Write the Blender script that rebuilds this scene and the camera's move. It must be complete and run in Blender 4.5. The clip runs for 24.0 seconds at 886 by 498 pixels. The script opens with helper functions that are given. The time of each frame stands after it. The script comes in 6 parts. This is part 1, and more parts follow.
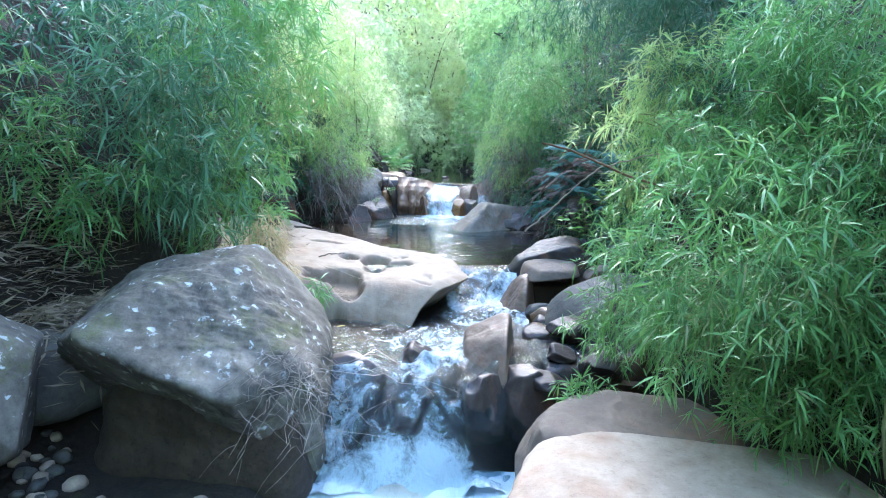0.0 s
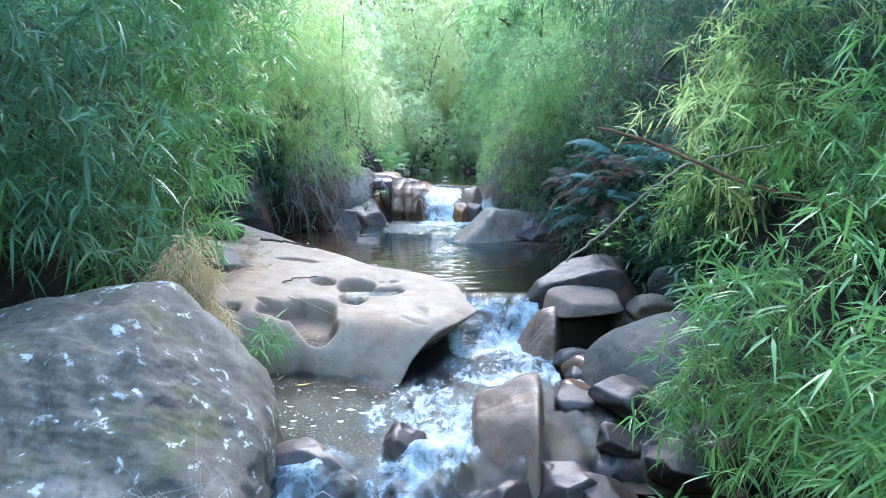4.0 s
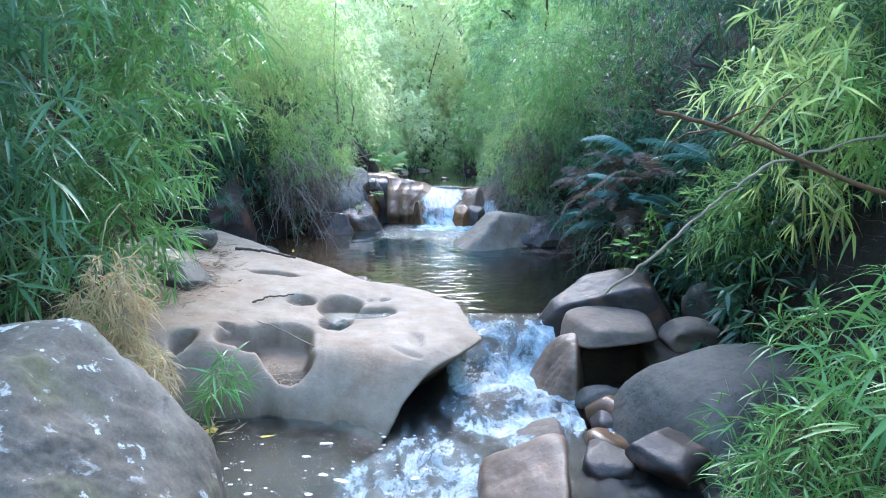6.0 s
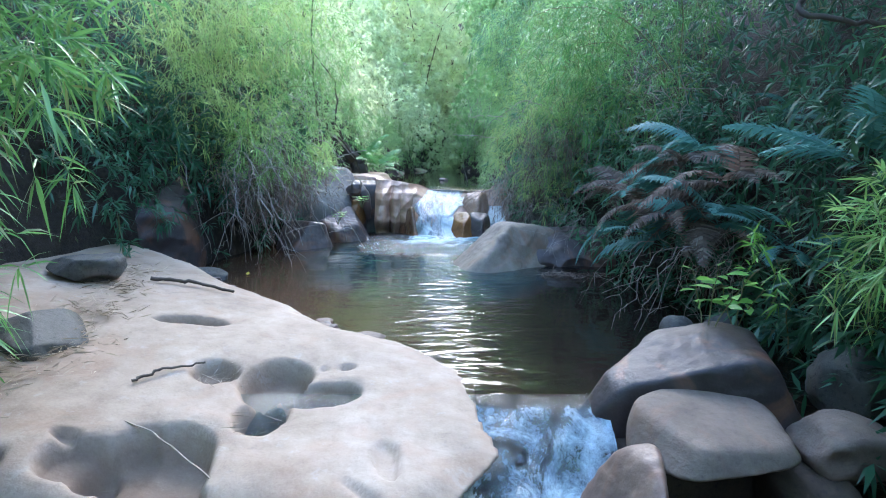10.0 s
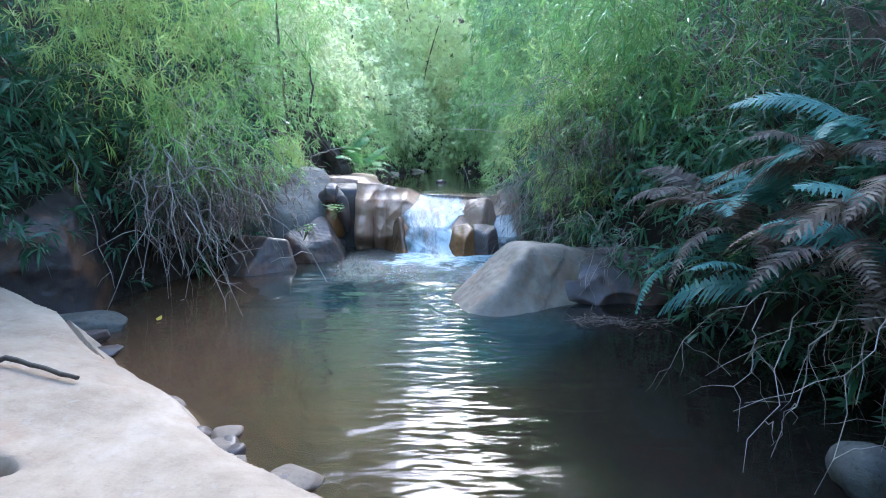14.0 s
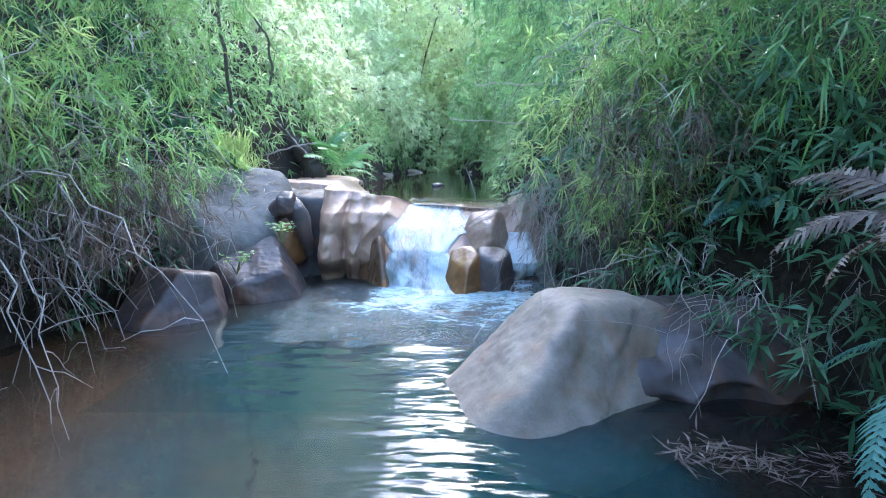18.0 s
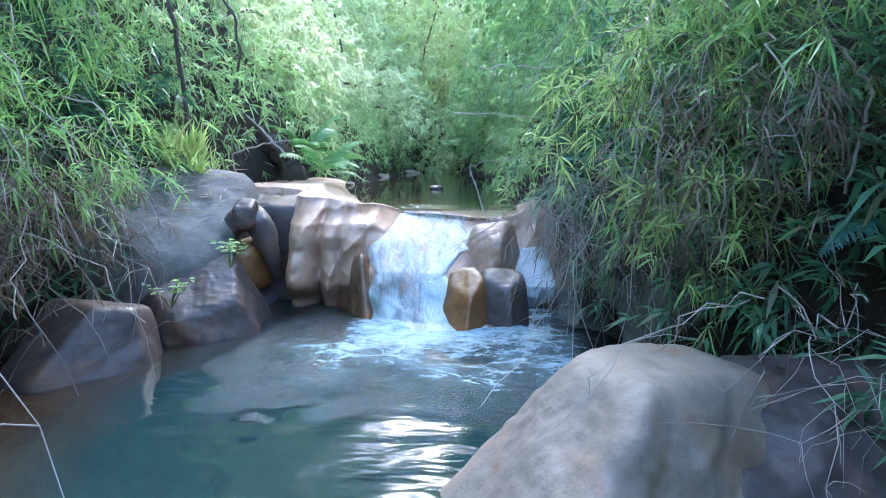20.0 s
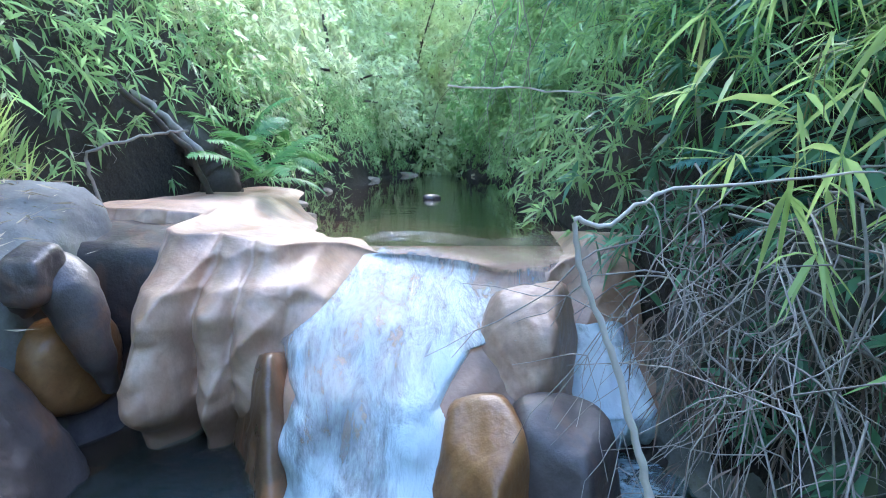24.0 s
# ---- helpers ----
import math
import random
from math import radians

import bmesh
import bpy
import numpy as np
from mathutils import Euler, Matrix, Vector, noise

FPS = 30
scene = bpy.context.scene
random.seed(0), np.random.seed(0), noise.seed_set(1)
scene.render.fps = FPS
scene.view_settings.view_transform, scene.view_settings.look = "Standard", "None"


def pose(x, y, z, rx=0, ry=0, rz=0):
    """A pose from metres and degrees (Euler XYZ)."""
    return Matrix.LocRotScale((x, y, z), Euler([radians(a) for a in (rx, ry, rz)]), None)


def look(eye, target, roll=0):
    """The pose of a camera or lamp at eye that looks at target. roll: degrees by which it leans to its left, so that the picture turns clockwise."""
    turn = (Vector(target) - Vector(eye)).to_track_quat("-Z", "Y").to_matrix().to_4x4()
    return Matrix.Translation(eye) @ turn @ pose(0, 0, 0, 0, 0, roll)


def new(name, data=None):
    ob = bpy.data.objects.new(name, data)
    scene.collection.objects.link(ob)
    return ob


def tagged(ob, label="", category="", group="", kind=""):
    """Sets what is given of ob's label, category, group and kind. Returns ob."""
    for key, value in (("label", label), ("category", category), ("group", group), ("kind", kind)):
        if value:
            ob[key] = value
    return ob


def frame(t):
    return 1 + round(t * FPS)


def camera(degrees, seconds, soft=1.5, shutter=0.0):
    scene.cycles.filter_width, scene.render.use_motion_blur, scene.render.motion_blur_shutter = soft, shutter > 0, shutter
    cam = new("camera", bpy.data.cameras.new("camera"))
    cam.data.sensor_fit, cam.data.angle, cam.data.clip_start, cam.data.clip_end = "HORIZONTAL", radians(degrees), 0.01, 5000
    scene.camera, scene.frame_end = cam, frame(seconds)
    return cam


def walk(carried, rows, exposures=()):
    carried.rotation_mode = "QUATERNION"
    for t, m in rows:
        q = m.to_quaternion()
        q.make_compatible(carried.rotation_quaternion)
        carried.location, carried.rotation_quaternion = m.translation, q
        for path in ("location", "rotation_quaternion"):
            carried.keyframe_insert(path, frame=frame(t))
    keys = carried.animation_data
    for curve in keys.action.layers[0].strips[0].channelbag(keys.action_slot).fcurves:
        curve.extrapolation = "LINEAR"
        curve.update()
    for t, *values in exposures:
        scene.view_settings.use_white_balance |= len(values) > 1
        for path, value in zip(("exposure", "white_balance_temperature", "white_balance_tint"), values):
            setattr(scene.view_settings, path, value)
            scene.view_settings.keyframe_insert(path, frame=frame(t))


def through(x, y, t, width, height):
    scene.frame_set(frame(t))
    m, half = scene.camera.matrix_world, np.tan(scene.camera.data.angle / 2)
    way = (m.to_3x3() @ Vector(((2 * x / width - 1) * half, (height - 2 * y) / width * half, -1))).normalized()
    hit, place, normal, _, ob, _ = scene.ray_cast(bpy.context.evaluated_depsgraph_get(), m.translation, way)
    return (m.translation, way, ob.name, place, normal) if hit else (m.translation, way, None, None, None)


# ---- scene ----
# camera and its walk: a small drone gliding level up the stream
cam = camera(76.0, 24.0, soft=1.0)
PATH = [
    (0, -0.061, 0.422, 1.569, 0.10, -8.86, -0.06),
    (1, -0.065, 0.771, 1.564, 0.09, -8.87, -0.05),
    (2, -0.067, 1.123, 1.558, 0.08, -8.87, -0.04),
    (3, -0.067, 1.477, 1.552, 0.08, -8.86, -0.04),
    (4, -0.065, 1.835, 1.545, 0.07, -8.86, -0.03),
    (5, -0.061, 2.196, 1.539, 0.06, -8.86, -0.03),
    (6, -0.056, 2.562, 1.533, 0.06, -8.86, -0.02),
    (7, -0.049, 2.932, 1.527, 0.05, -8.86, -0.02),
    (8, -0.041, 3.308, 1.521, 0.05, -8.85, -0.01),
    (9, -0.032, 3.690, 1.515, 0.04, -8.85, -0.01),
    (10, -0.022, 4.078, 1.510, 0.03, -8.85, -0.01),
    (11, -0.011, 4.473, 1.505, 0.03, -8.84, -0.00),
    (12, 0.000, 4.875, 1.500, 0.02, -8.84, -0.00),
    (13, 0.012, 5.286, 1.496, 0.02, -8.83, 0.00),
    (14, 0.024, 5.705, 1.493, 0.01, -8.82, 0.00),
    (15, 0.036, 6.132, 1.490, 0.01, -8.82, 0.00),
    (16, 0.048, 6.569, 1.488, 0.01, -8.81, 0.01),
    (17, 0.059, 7.017, 1.486, 0.00, -8.80, 0.01),
    (18, 0.071, 7.474, 1.486, -0.00, -8.79, 0.01),
    (19, 0.081, 7.943, 1.487, -0.01, -8.79, 0.01),
    (20, 0.091, 8.423, 1.488, -0.01, -8.78, 0.00),
    (21, 0.100, 8.915, 1.491, -0.01, -8.77, 0.00),
    (22, 0.108, 9.420, 1.495, -0.02, -8.76, 0.00),
    (23, 0.115, 9.938, 1.500, -0.02, -8.75, -0.00),
    (24, 0.121, 10.469, 1.507, -0.02, -8.73, -0.00),
]
walk(cam, [(t, pose(x, y, z, 90 + p, r, a)) for t, x, y, z, a, p, r in PATH],
     exposures=[(0.0, 3.90, 6100, 9), (5.0, 3.66, 6000, 9), (10.0, 3.55, 5900, 9), (14.0, 3.56, 5840, 9), (15.5, 3.80, 5830, 13), (17.0, 3.86, 5830, 14), (21.0, 3.76, 5850, 10), (24.0, 3.73, 5850, 10)])

# world, sun, exposure
world = bpy.data.worlds.new("sky")
scene.world = world
world.use_nodes = True
SUN_EL, SUN_AZ = 40.0, 8.0      # degrees; azimuth from +y towards +x
wn, wl = world.node_tree.nodes, world.node_tree.links
sky = wn.new("ShaderNodeTexSky")
sky.sky_type, sky.sun_disc = "NISHITA", False
sky.sun_elevation, sky.sun_rotation = radians(SUN_EL), radians(SUN_AZ)
sky.air_density, sky.dust_density, sky.ozone_density = 1.0, 1.0, 2.0
wl.new(sky.outputs[0], wn["Background"].inputs[0])
wn["Background"].inputs[1].default_value = 0.15
lamp = bpy.data.lights.new("sun", "SUN")
lamp.energy, lamp.angle, lamp.color = 0.15, radians(22), (1.0, 0.96, 0.90)
sun = new("sun", lamp)
sun.matrix_world = look((math.sin(radians(SUN_AZ)) * math.cos(radians(SUN_EL)) * 50, math.cos(radians(SUN_AZ)) * math.cos(radians(SUN_EL)) * 50, math.sin(radians(SUN_EL)) * 50), (0, 0, 0))
POOL, UPPER, LOWER, BOTTOM = 0.42, 1.05, 0.08, -0.52   # water levels

# ---- materials ----
def material(name):
    m = bpy.data.materials.new(name)
    m.use_nodes = True
    return m, m.node_tree.nodes, m.node_tree.links, m.node_tree.nodes["Principled BSDF"]


def tex_noise(n, l, vec, scale, detail=6, rough=0.6, dist=0.0):
    t = n.new("ShaderNodeTexNoise")
    t.inputs["Scale"].default_value, t.inputs["Detail"].default_value = scale, detail
    t.inputs["Roughness"].default_value, t.inputs["Distortion"].default_value = rough, dist
    l.new(vec, t.inputs["Vector"])
    return t.outputs["Fac"]


def ramp(n, l, fac, *stops):
    r = n.new("ShaderNodeValToRGB")
    e = r.color_ramp.elements
    while len(e) < len(stops):
        e.new(0.5)
    for k, (p, c) in zip(e, stops):
        k.position = p
        k.color = (*c, 1) if len(c) == 3 else c
    l.new(fac, r.inputs[0])
    return r.outputs[0]


def mix(n, l, fac, a, b, how="MIX"):
    m = n.new("ShaderNodeMix")
    m.data_type, m.blend_type = "RGBA", how
    for k, v in ((0, fac), (6, a), (7, b)):
        if isinstance(v, (int, float)):
            m.inputs[k].default_value = v
        elif isinstance(v, tuple):
            m.inputs[k].default_value = (*v, 1)
        else:
            l.new(v, m.inputs[k])
    return m.outputs[2]


def calc(n, l, op, a, b=0.0, c=0.0):
    m = n.new("ShaderNodeMath")
    m.operation, m.use_clamp = op, False
    for k, v in enumerate((a, b, c)):
        if isinstance(v, (int, float)):
            m.inputs[k].default_value = v
        else:
            l.new(v, m.inputs[k])
    return m.outputs[0]


def bump(n, l, height, strength, distance, after=None):
    b = n.new("ShaderNodeBump")
    b.inputs["Strength"].default_value, b.inputs["Distance"].default_value = strength, distance
    l.new(height, b.inputs["Height"])
    if after is not None:
        l.new(after, b.inputs["Normal"])
    return b.outputs[0]


WHITE, BLACK = (1, 1, 1), (0, 0, 0)


def rock_material(name, dark, mid, light, lichen=0.0, moss=0.0, rust=0.0, rough=0.8, scale=1.0, stripes=0.0, silt=None, speckle=1.0, soft=0.0, streaks=0.0):
    """Sandstone or river rock: patches, grain, streaks; lichen and moss as stains."""
    m, n, l, p = material(name)
    co = n.new("ShaderNodeTexCoord").outputs["Object"]
    big = tex_noise(n, l, co, 1.6 * scale, 5, 0.6, 0.6)
    small = tex_noise(n, l, co, 9 * scale, 8 - 4 * soft, 0.7 - 0.2 * soft)
    grain = tex_noise(n, l, co, 90 * scale, 3, 0.7)
    col = ramp(n, l, big, (0.32, dark), (0.52, mid), (0.7, light))
    col = mix(n, l, 0.38, col, ramp(n, l, small, (0.3, dark), (0.5, mid), (0.72, light)))
    col = mix(n, l, 0.08, col, ramp(n, l, grain, (0.35, tuple(c * 0.6 for c in mid)), (0.65, tuple(min(1, c * 1.3) for c in light))), "MIX")
    if stripes:
        wv = n.new("ShaderNodeTexWave")
        wv.bands_direction = "Z"
        wv.inputs["Scale"].default_value, wv.inputs["Distortion"].default_value, wv.inputs["Detail"].default_value = 5, 7, 4
        l.new(co, wv.inputs["Vector"])
        col = mix(n, l, stripes, col, ramp(n, l, wv.outputs["Fac"], (0.1, dark), (0.8, light)))
    if streaks:   # mineral streaks running down the face
        mp = n.new("ShaderNodeMapping")
        mp.inputs["Scale"].default_value = (6.5, 3.0, 1.1)
        l.new(co, mp.inputs[0])
        f = tex_noise(n, l, mp.outputs[0], 1.0, 4, 0.6, 0.9)
        col = mix(n, l, ramp(n, l, f, (0.50, BLACK), (0.60, (streaks,) * 3)), col, (0.075, 0.050, 0.052))
        col = mix(n, l, ramp(n, l, f, (0.36, (streaks,) * 3), (0.44, BLACK)), col, (0.40, 0.17, 0.07))
    if rust:
        r = ramp(n, l, tex_noise(n, l, co, 2.7, 4, 0.6, 1.0), (0.5, BLACK), (0.66, (rust, rust, rust)))
        col = mix(n, l, r, col, (0.33, 0.13, 0.05))
    if moss:
        r = ramp(n, l, tex_noise(n, l, co, 3.3, 7, 0.7, 0.4), (0.52, BLACK), (0.7, (moss, moss, moss)))
        col = mix(n, l, r, col, (0.10, 0.105, 0.035))
    if lichen:
        r = ramp(n, l, tex_noise(n, l, co, 14.0, 5, 0.62, 0.3), (0.60, BLACK), (0.65, (lichen, lichen, lichen)))
        r = mix(n, l, 1.0, r, ramp(n, l, tex_noise(n, l, co, 2.6, 3, 0.6), (0.40, BLACK), (0.52, WHITE)), "MULTIPLY")
        col = mix(n, l, r, col, (0.52, 0.54, 0.52))
        r = ramp(n, l, tex_noise(n, l, co, 2.2, 7, 0.72, 0.8), (0.36, (lichen * 0.7,) * 3), (0.45, BLACK))
        col = mix(n, l, r, col, (0.03, 0.03, 0.028))
    # dark tint by foam value: dirt, wet rock and painted pothole shade
    if silt:
        at = n.new("ShaderNodeAttribute")
        at.attribute_name = "foam"
        col = mix(n, l, calc(n, l, "MULTIPLY", at.outputs["Fac"], 0.85), col, silt)
    speck = tex_noise(n, l, co, 34 * scale, 6, 0.75)
    col = mix(n, l, ramp(n, l, speck, (0.34, (0.75 * speckle,) * 3), (0.46, BLACK)), col, tuple(c * 0.45 for c in dark))
    col = mix(n, l, ramp(n, l, speck, (0.58, BLACK), (0.72, (0.5 * speckle,) * 3)), col, tuple(min(1, c * 1.25) for c in light))
    vo = n.new("ShaderNodeTexVoronoi")
    vo.feature = "DISTANCE_TO_EDGE"
    vo.inputs["Scale"].default_value = 0.9 * scale
    wob = n.new("ShaderNodeMix")
    wob.data_type = "VECTOR"
    wob.inputs[0].default_value = 0.35
    nz = n.new("ShaderNodeTexNoise")
    nz.inputs["Scale"].default_value, nz.inputs["Detail"].default_value = 2.5 * scale, 5
    l.new(co, nz.inputs["Vector"])
    l.new(co, wob.inputs[4])
    l.new(nz.outputs["Color"], wob.inputs[5])
    l.new(wob.outputs[1], vo.inputs["Vector"])
    crack = ramp(n, l, vo.outputs["Distance"], (0.0, WHITE), (0.010, BLACK))
    crack = mix(n, l, 1.0, crack, ramp(n, l, big, (0.52, BLACK), (0.68, (0.5, 0.5, 0.5))), "MULTIPLY")
    col = mix(n, l, crack, col, tuple(c * 0.35 for c in dark))
    l.new(col, p.inputs["Base Color"])
    l.new(ramp(n, l, small, (0.3, (rough,) * 3), (0.75, (min(1, rough + 0.15),) * 3)), p.inputs["Roughness"])
    b = bump(n, l, small, 0.45 - 0.2 * soft, 0.03)
    b = bump(n, l, speck, 0.08 + 0.16 * speckle, 0.006, b)
    b = bump(n, l, crack, -0.6, 0.015, b)
    b = bump(n, l, grain, 0.05, 0.002, b)
    l.new(b, p.inputs["Normal"])
    return m


SANDSTONE = rock_material("sandstone", (0.19, 0.132, 0.088), (0.335, 0.252, 0.180), (0.45, 0.362, 0.280), rough=0.75, rust=0.16, lichen=0.12, silt=(0.105, 0.062, 0.036), speckle=0.22, soft=0.8)
BOULDER = rock_material("grey_boulder", (0.030, 0.025, 0.018), (0.118, 0.100, 0.076), (0.33, 0.295, 0.245), lichen=1.0, moss=0.85, rough=0.8, speckle=0.3, scale=0.75, soft=0.3)
TAN_ROCK = rock_material("tan_river_rock", (0.21, 0.145, 0.10), (0.40, 0.305, 0.225), (0.55, 0.445, 0.345), rough=0.7, moss=0.15, rust=0.25, stripes=0.1, speckle=0.4)
OUTCROP_ROCK = rock_material("pale_outcrop_rock", (0.12, 0.085, 0.062), (0.255, 0.20, 0.152), (0.38, 0.31, 0.245), rough=0.6, moss=0.25, rust=0.35, speckle=0.25, soft=0.5)
GREY_ROCK = rock_material("grey_river_rock", (0.035, 0.033, 0.029), (0.080, 0.076, 0.066), (0.150, 0.142, 0.124), rough=0.6, moss=0.3, rust=0.15)
WET_ROCK = rock_material("wet_dark_rock", (0.035, 0.026, 0.024), (0.085, 0.062, 0.055), (0.15, 0.115, 0.11), rough=0.40, rust=0.35, speckle=0.25, soft=0.5)
BROWN_ROCK = rock_material("wet_brown_rock", (0.05, 0.025, 0.015), (0.155, 0.08, 0.04), (0.28, 0.175, 0.11), rough=0.25, rust=0.85, speckle=0.15, soft=0.8)
LEDGE_ROCK = rock_material("fluted_pink_sandstone", (0.26, 0.145, 0.095), (0.48, 0.295, 0.20), (0.58, 0.39, 0.285), rough=0.42, rust=0.45, scale=1.1, speckle=0.15, silt=(0.15, 0.080, 0.048), soft=0.8, streaks=0.22)
ORANGE_ROCK = rock_material("rusty_orange_rock", (0.07, 0.03, 0.015), (0.24, 0.105, 0.035), (0.36, 0.19, 0.08), rough=0.3, rust=0.5, speckle=0.2, soft=0.6)
RIVER_TAN = rock_material("grey_tan_river_rock", (0.085, 0.060, 0.044), (0.185, 0.137, 0.103), (0.28, 0.22, 0.17), rough=0.65, moss=0.15, rust=0.25, speckle=0.35)
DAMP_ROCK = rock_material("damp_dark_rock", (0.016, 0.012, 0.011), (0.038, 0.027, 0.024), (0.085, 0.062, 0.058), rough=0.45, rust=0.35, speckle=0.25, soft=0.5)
MOSSY_BANK = rock_material("mossy_grey_earth", (0.035, 0.035, 0.028), (0.09, 0.088, 0.070), (0.17, 0.168, 0.14), rough=0.9, moss=0.6, speckle=0.5)
PALE_GREY = rock_material("dusty_grey_rock", (0.075, 0.066, 0.060), (0.18, 0.165, 0.15), (0.30, 0.28, 0.255), rough=0.85, moss=0.4, speckle=0.3, soft=0.3)
LILAC_ROCK = rock_material("lilac_grey_wet_rock", (0.06, 0.048, 0.050), (0.175, 0.14, 0.147), (0.31, 0.26, 0.27), rough=0.32, rust=0.4, speckle=0.15, soft=0.7)
FIN_ROCK = rock_material("damp_brown_sandstone", (0.10, 0.06, 0.04), (0.21, 0.135, 0.095), (0.32, 0.24, 0.185), rough=0.45, rust=0.4, speckle=0.3, soft=0.6)
# dark bed rock; also put where hollows and overhangs lie in shade
BED_AND_SHADE = rock_material("dark_bed_and_shade", (0.022, 0.015, 0.010), (0.055, 0.037, 0.022), (0.10, 0.068, 0.04), rough=0.7)
BED_ROCK = rock_material("stream_bed", (0.06, 0.036, 0.018), (0.15, 0.092, 0.046), (0.25, 0.165, 0.09), rough=0.7, rust=0.3)


def soil_material():
    m, n, l, p = material("bank_soil_and_litter")
    co = n.new("ShaderNodeTexCoord").outputs["Object"]
    a, b = tex_noise(n, l, co, 2.2, 6, 0.7), tex_noise(n, l, co, 24, 8, 0.75)
    col = ramp(n, l, a, (0.35, (0.020, 0.015, 0.011)), (0.55, (0.046, 0.034, 0.024)), (0.75, (0.050, 0.050, 0.026)))
    col = mix(n, l, 0.5, col, ramp(n, l, b, (0.35, (0.018, 0.013, 0.010)), (0.6, (0.060, 0.044, 0.030)), (0.8, (0.17, 0.12, 0.085))))
    l.new(col, p.inputs["Base Color"])
    p.inputs["Roughness"].default_value = 0.95
    l.new(bump(n, l, b, 0.9, 0.06, bump(n, l, a, 0.8, 0.2)), p.inputs["Normal"])
    return m


SOIL = soil_material()


def leaf_material(name, dark, light, dry=0.07, drycol=(0.24, 0.185, 0.10), through=0.36, rough=0.34):
    """Thin leaves: each leaf its own green, some dry ones, light passing through."""
    m, n, l, p = material(name)
    g = n.new("ShaderNodeNewGeometry")
    rnd = g.outputs["Random Per Island"]
    col = ramp(n, l, rnd, (0.0, dark), (0.55, tuple((a + b) / 2 for a, b in zip(dark, light))), (1.0 - dry - 0.01, light), (1.0 - dry, drycol))
    co = n.new("ShaderNodeTexCoord").outputs["Object"]
    patch = tex_noise(n, l, co, 1.3, 3, 0.5)
    col = mix(n, l, ramp(n, l, patch, (0.35, BLACK), (0.7, (0.55, 0.55, 0.55))), col, tuple(min(1, c * 1.45 + 0.01) for c in light))
    l.new(col, p.inputs["Base Color"])
    p.inputs["Roughness"].default_value = rough
    p.inputs["Specular IOR Level"].default_value = 0.5
    tr = n.new("ShaderNodeBsdfTranslucent")
    l.new(mix(n, l, 0.5, col, tuple(min(1, c * 1.6) for c in light)), tr.inputs[0])
    ms = n.new("ShaderNodeMixShader")
    ms.inputs[0].default_value = through
    l.new(p.outputs[0], ms.inputs[1])
    l.new(tr.outputs[0], ms.inputs[2])
    l.new(ms.outputs[0], n["Material Output"].inputs[0])
    return m


BAMBOO_LEAF = leaf_material("bamboo_leaf", (0.032, 0.132, 0.046), (0.182, 0.375, 0.108), rough=0.3)
BAMBOO_MID = leaf_material("bamboo_leaf_mid", (0.075, 0.22, 0.07), (0.33, 0.52, 0.16), dry=0.11)
# darker leaf copy: part bluish green, part shade put into the colour
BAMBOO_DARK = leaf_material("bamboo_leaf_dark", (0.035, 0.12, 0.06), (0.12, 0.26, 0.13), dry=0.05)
BAMBOO_YOUNG = leaf_material("bamboo_leaf_young", (0.15, 0.28, 0.07), (0.44, 0.55, 0.20), dry=0.20, through=0.6)
# far leaves paled: valley haze and sun are put into the colour
FAR_LEAF = leaf_material("hazy_sunlit_leaf", (0.36, 0.49, 0.23), (0.66, 0.75, 0.43), dry=0.02, through=0.65)
FAR_GREEN = leaf_material("shrub_leaf", (0.12, 0.24, 0.09), (0.34, 0.49, 0.21), dry=0.04, through=0.6)
# shaded copy of the bamboo leaf; bank shade put into the green
SHADE_GREEN = leaf_material("shaded_green_leaf", (0.02, 0.07, 0.04), (0.06, 0.16, 0.08), dry=0.02)
FERN_LEAF = leaf_material("fern_leaf", (0.03, 0.125, 0.105), (0.11, 0.28, 0.235), dry=0.0, rough=0.5)
FERN_GREEN = leaf_material("fern_leaf_green", (0.05, 0.17, 0.05), (0.16, 0.34, 0.10), dry=0.0, rough=0.5)
DRY_LEAF = leaf_material("dry_bamboo_leaf", (0.30, 0.22, 0.11), (0.55, 0.45, 0.26), dry=0.02, drycol=(0.2, 0.3, 0.1), rough=0.7)
BROWN_LEAF = leaf_material("dead_fern_frond", (0.06, 0.042, 0.034), (0.20, 0.145, 0.115), dry=0.15, drycol=(0.3, 0.25, 0.2), rough=0.8)
YOUNG_PLANT = leaf_material("broad_seedling_leaf", (0.07, 0.22, 0.04), (0.20, 0.40, 0.08), dry=0.0)
STRAW = leaf_material("grey_brown_straw", (0.16, 0.115, 0.075), (0.40, 0.32, 0.225), dry=0.02, through=0.2, rough=0.8)
YELLOW_LEAF = leaf_material("yellow_fallen_leaf", (0.55, 0.40, 0.05), (0.70, 0.55, 0.10), dry=0.0, rough=0.6)


def wood_material(name, a, b, scale=40, rough=0.8):
    m, n, l, p = material(name)
    co = n.new("ShaderNodeTexCoord").outputs["Object"]
    f, g = tex_noise(n, l, co, scale, 5, 0.7), tex_noise(n, l, co, 4, 4, 0.6)
    col = mix(n, l, 0.5, ramp(n, l, f, (0.3, a), (0.7, b)), ramp(n, l, g, (0.35, a), (0.65, b)))
    l.new(col, p.inputs["Base Color"])
    p.inputs["Roughness"].default_value = rough
    l.new(bump(n, l, f, 0.4, 0.004), p.inputs["Normal"])
    return m


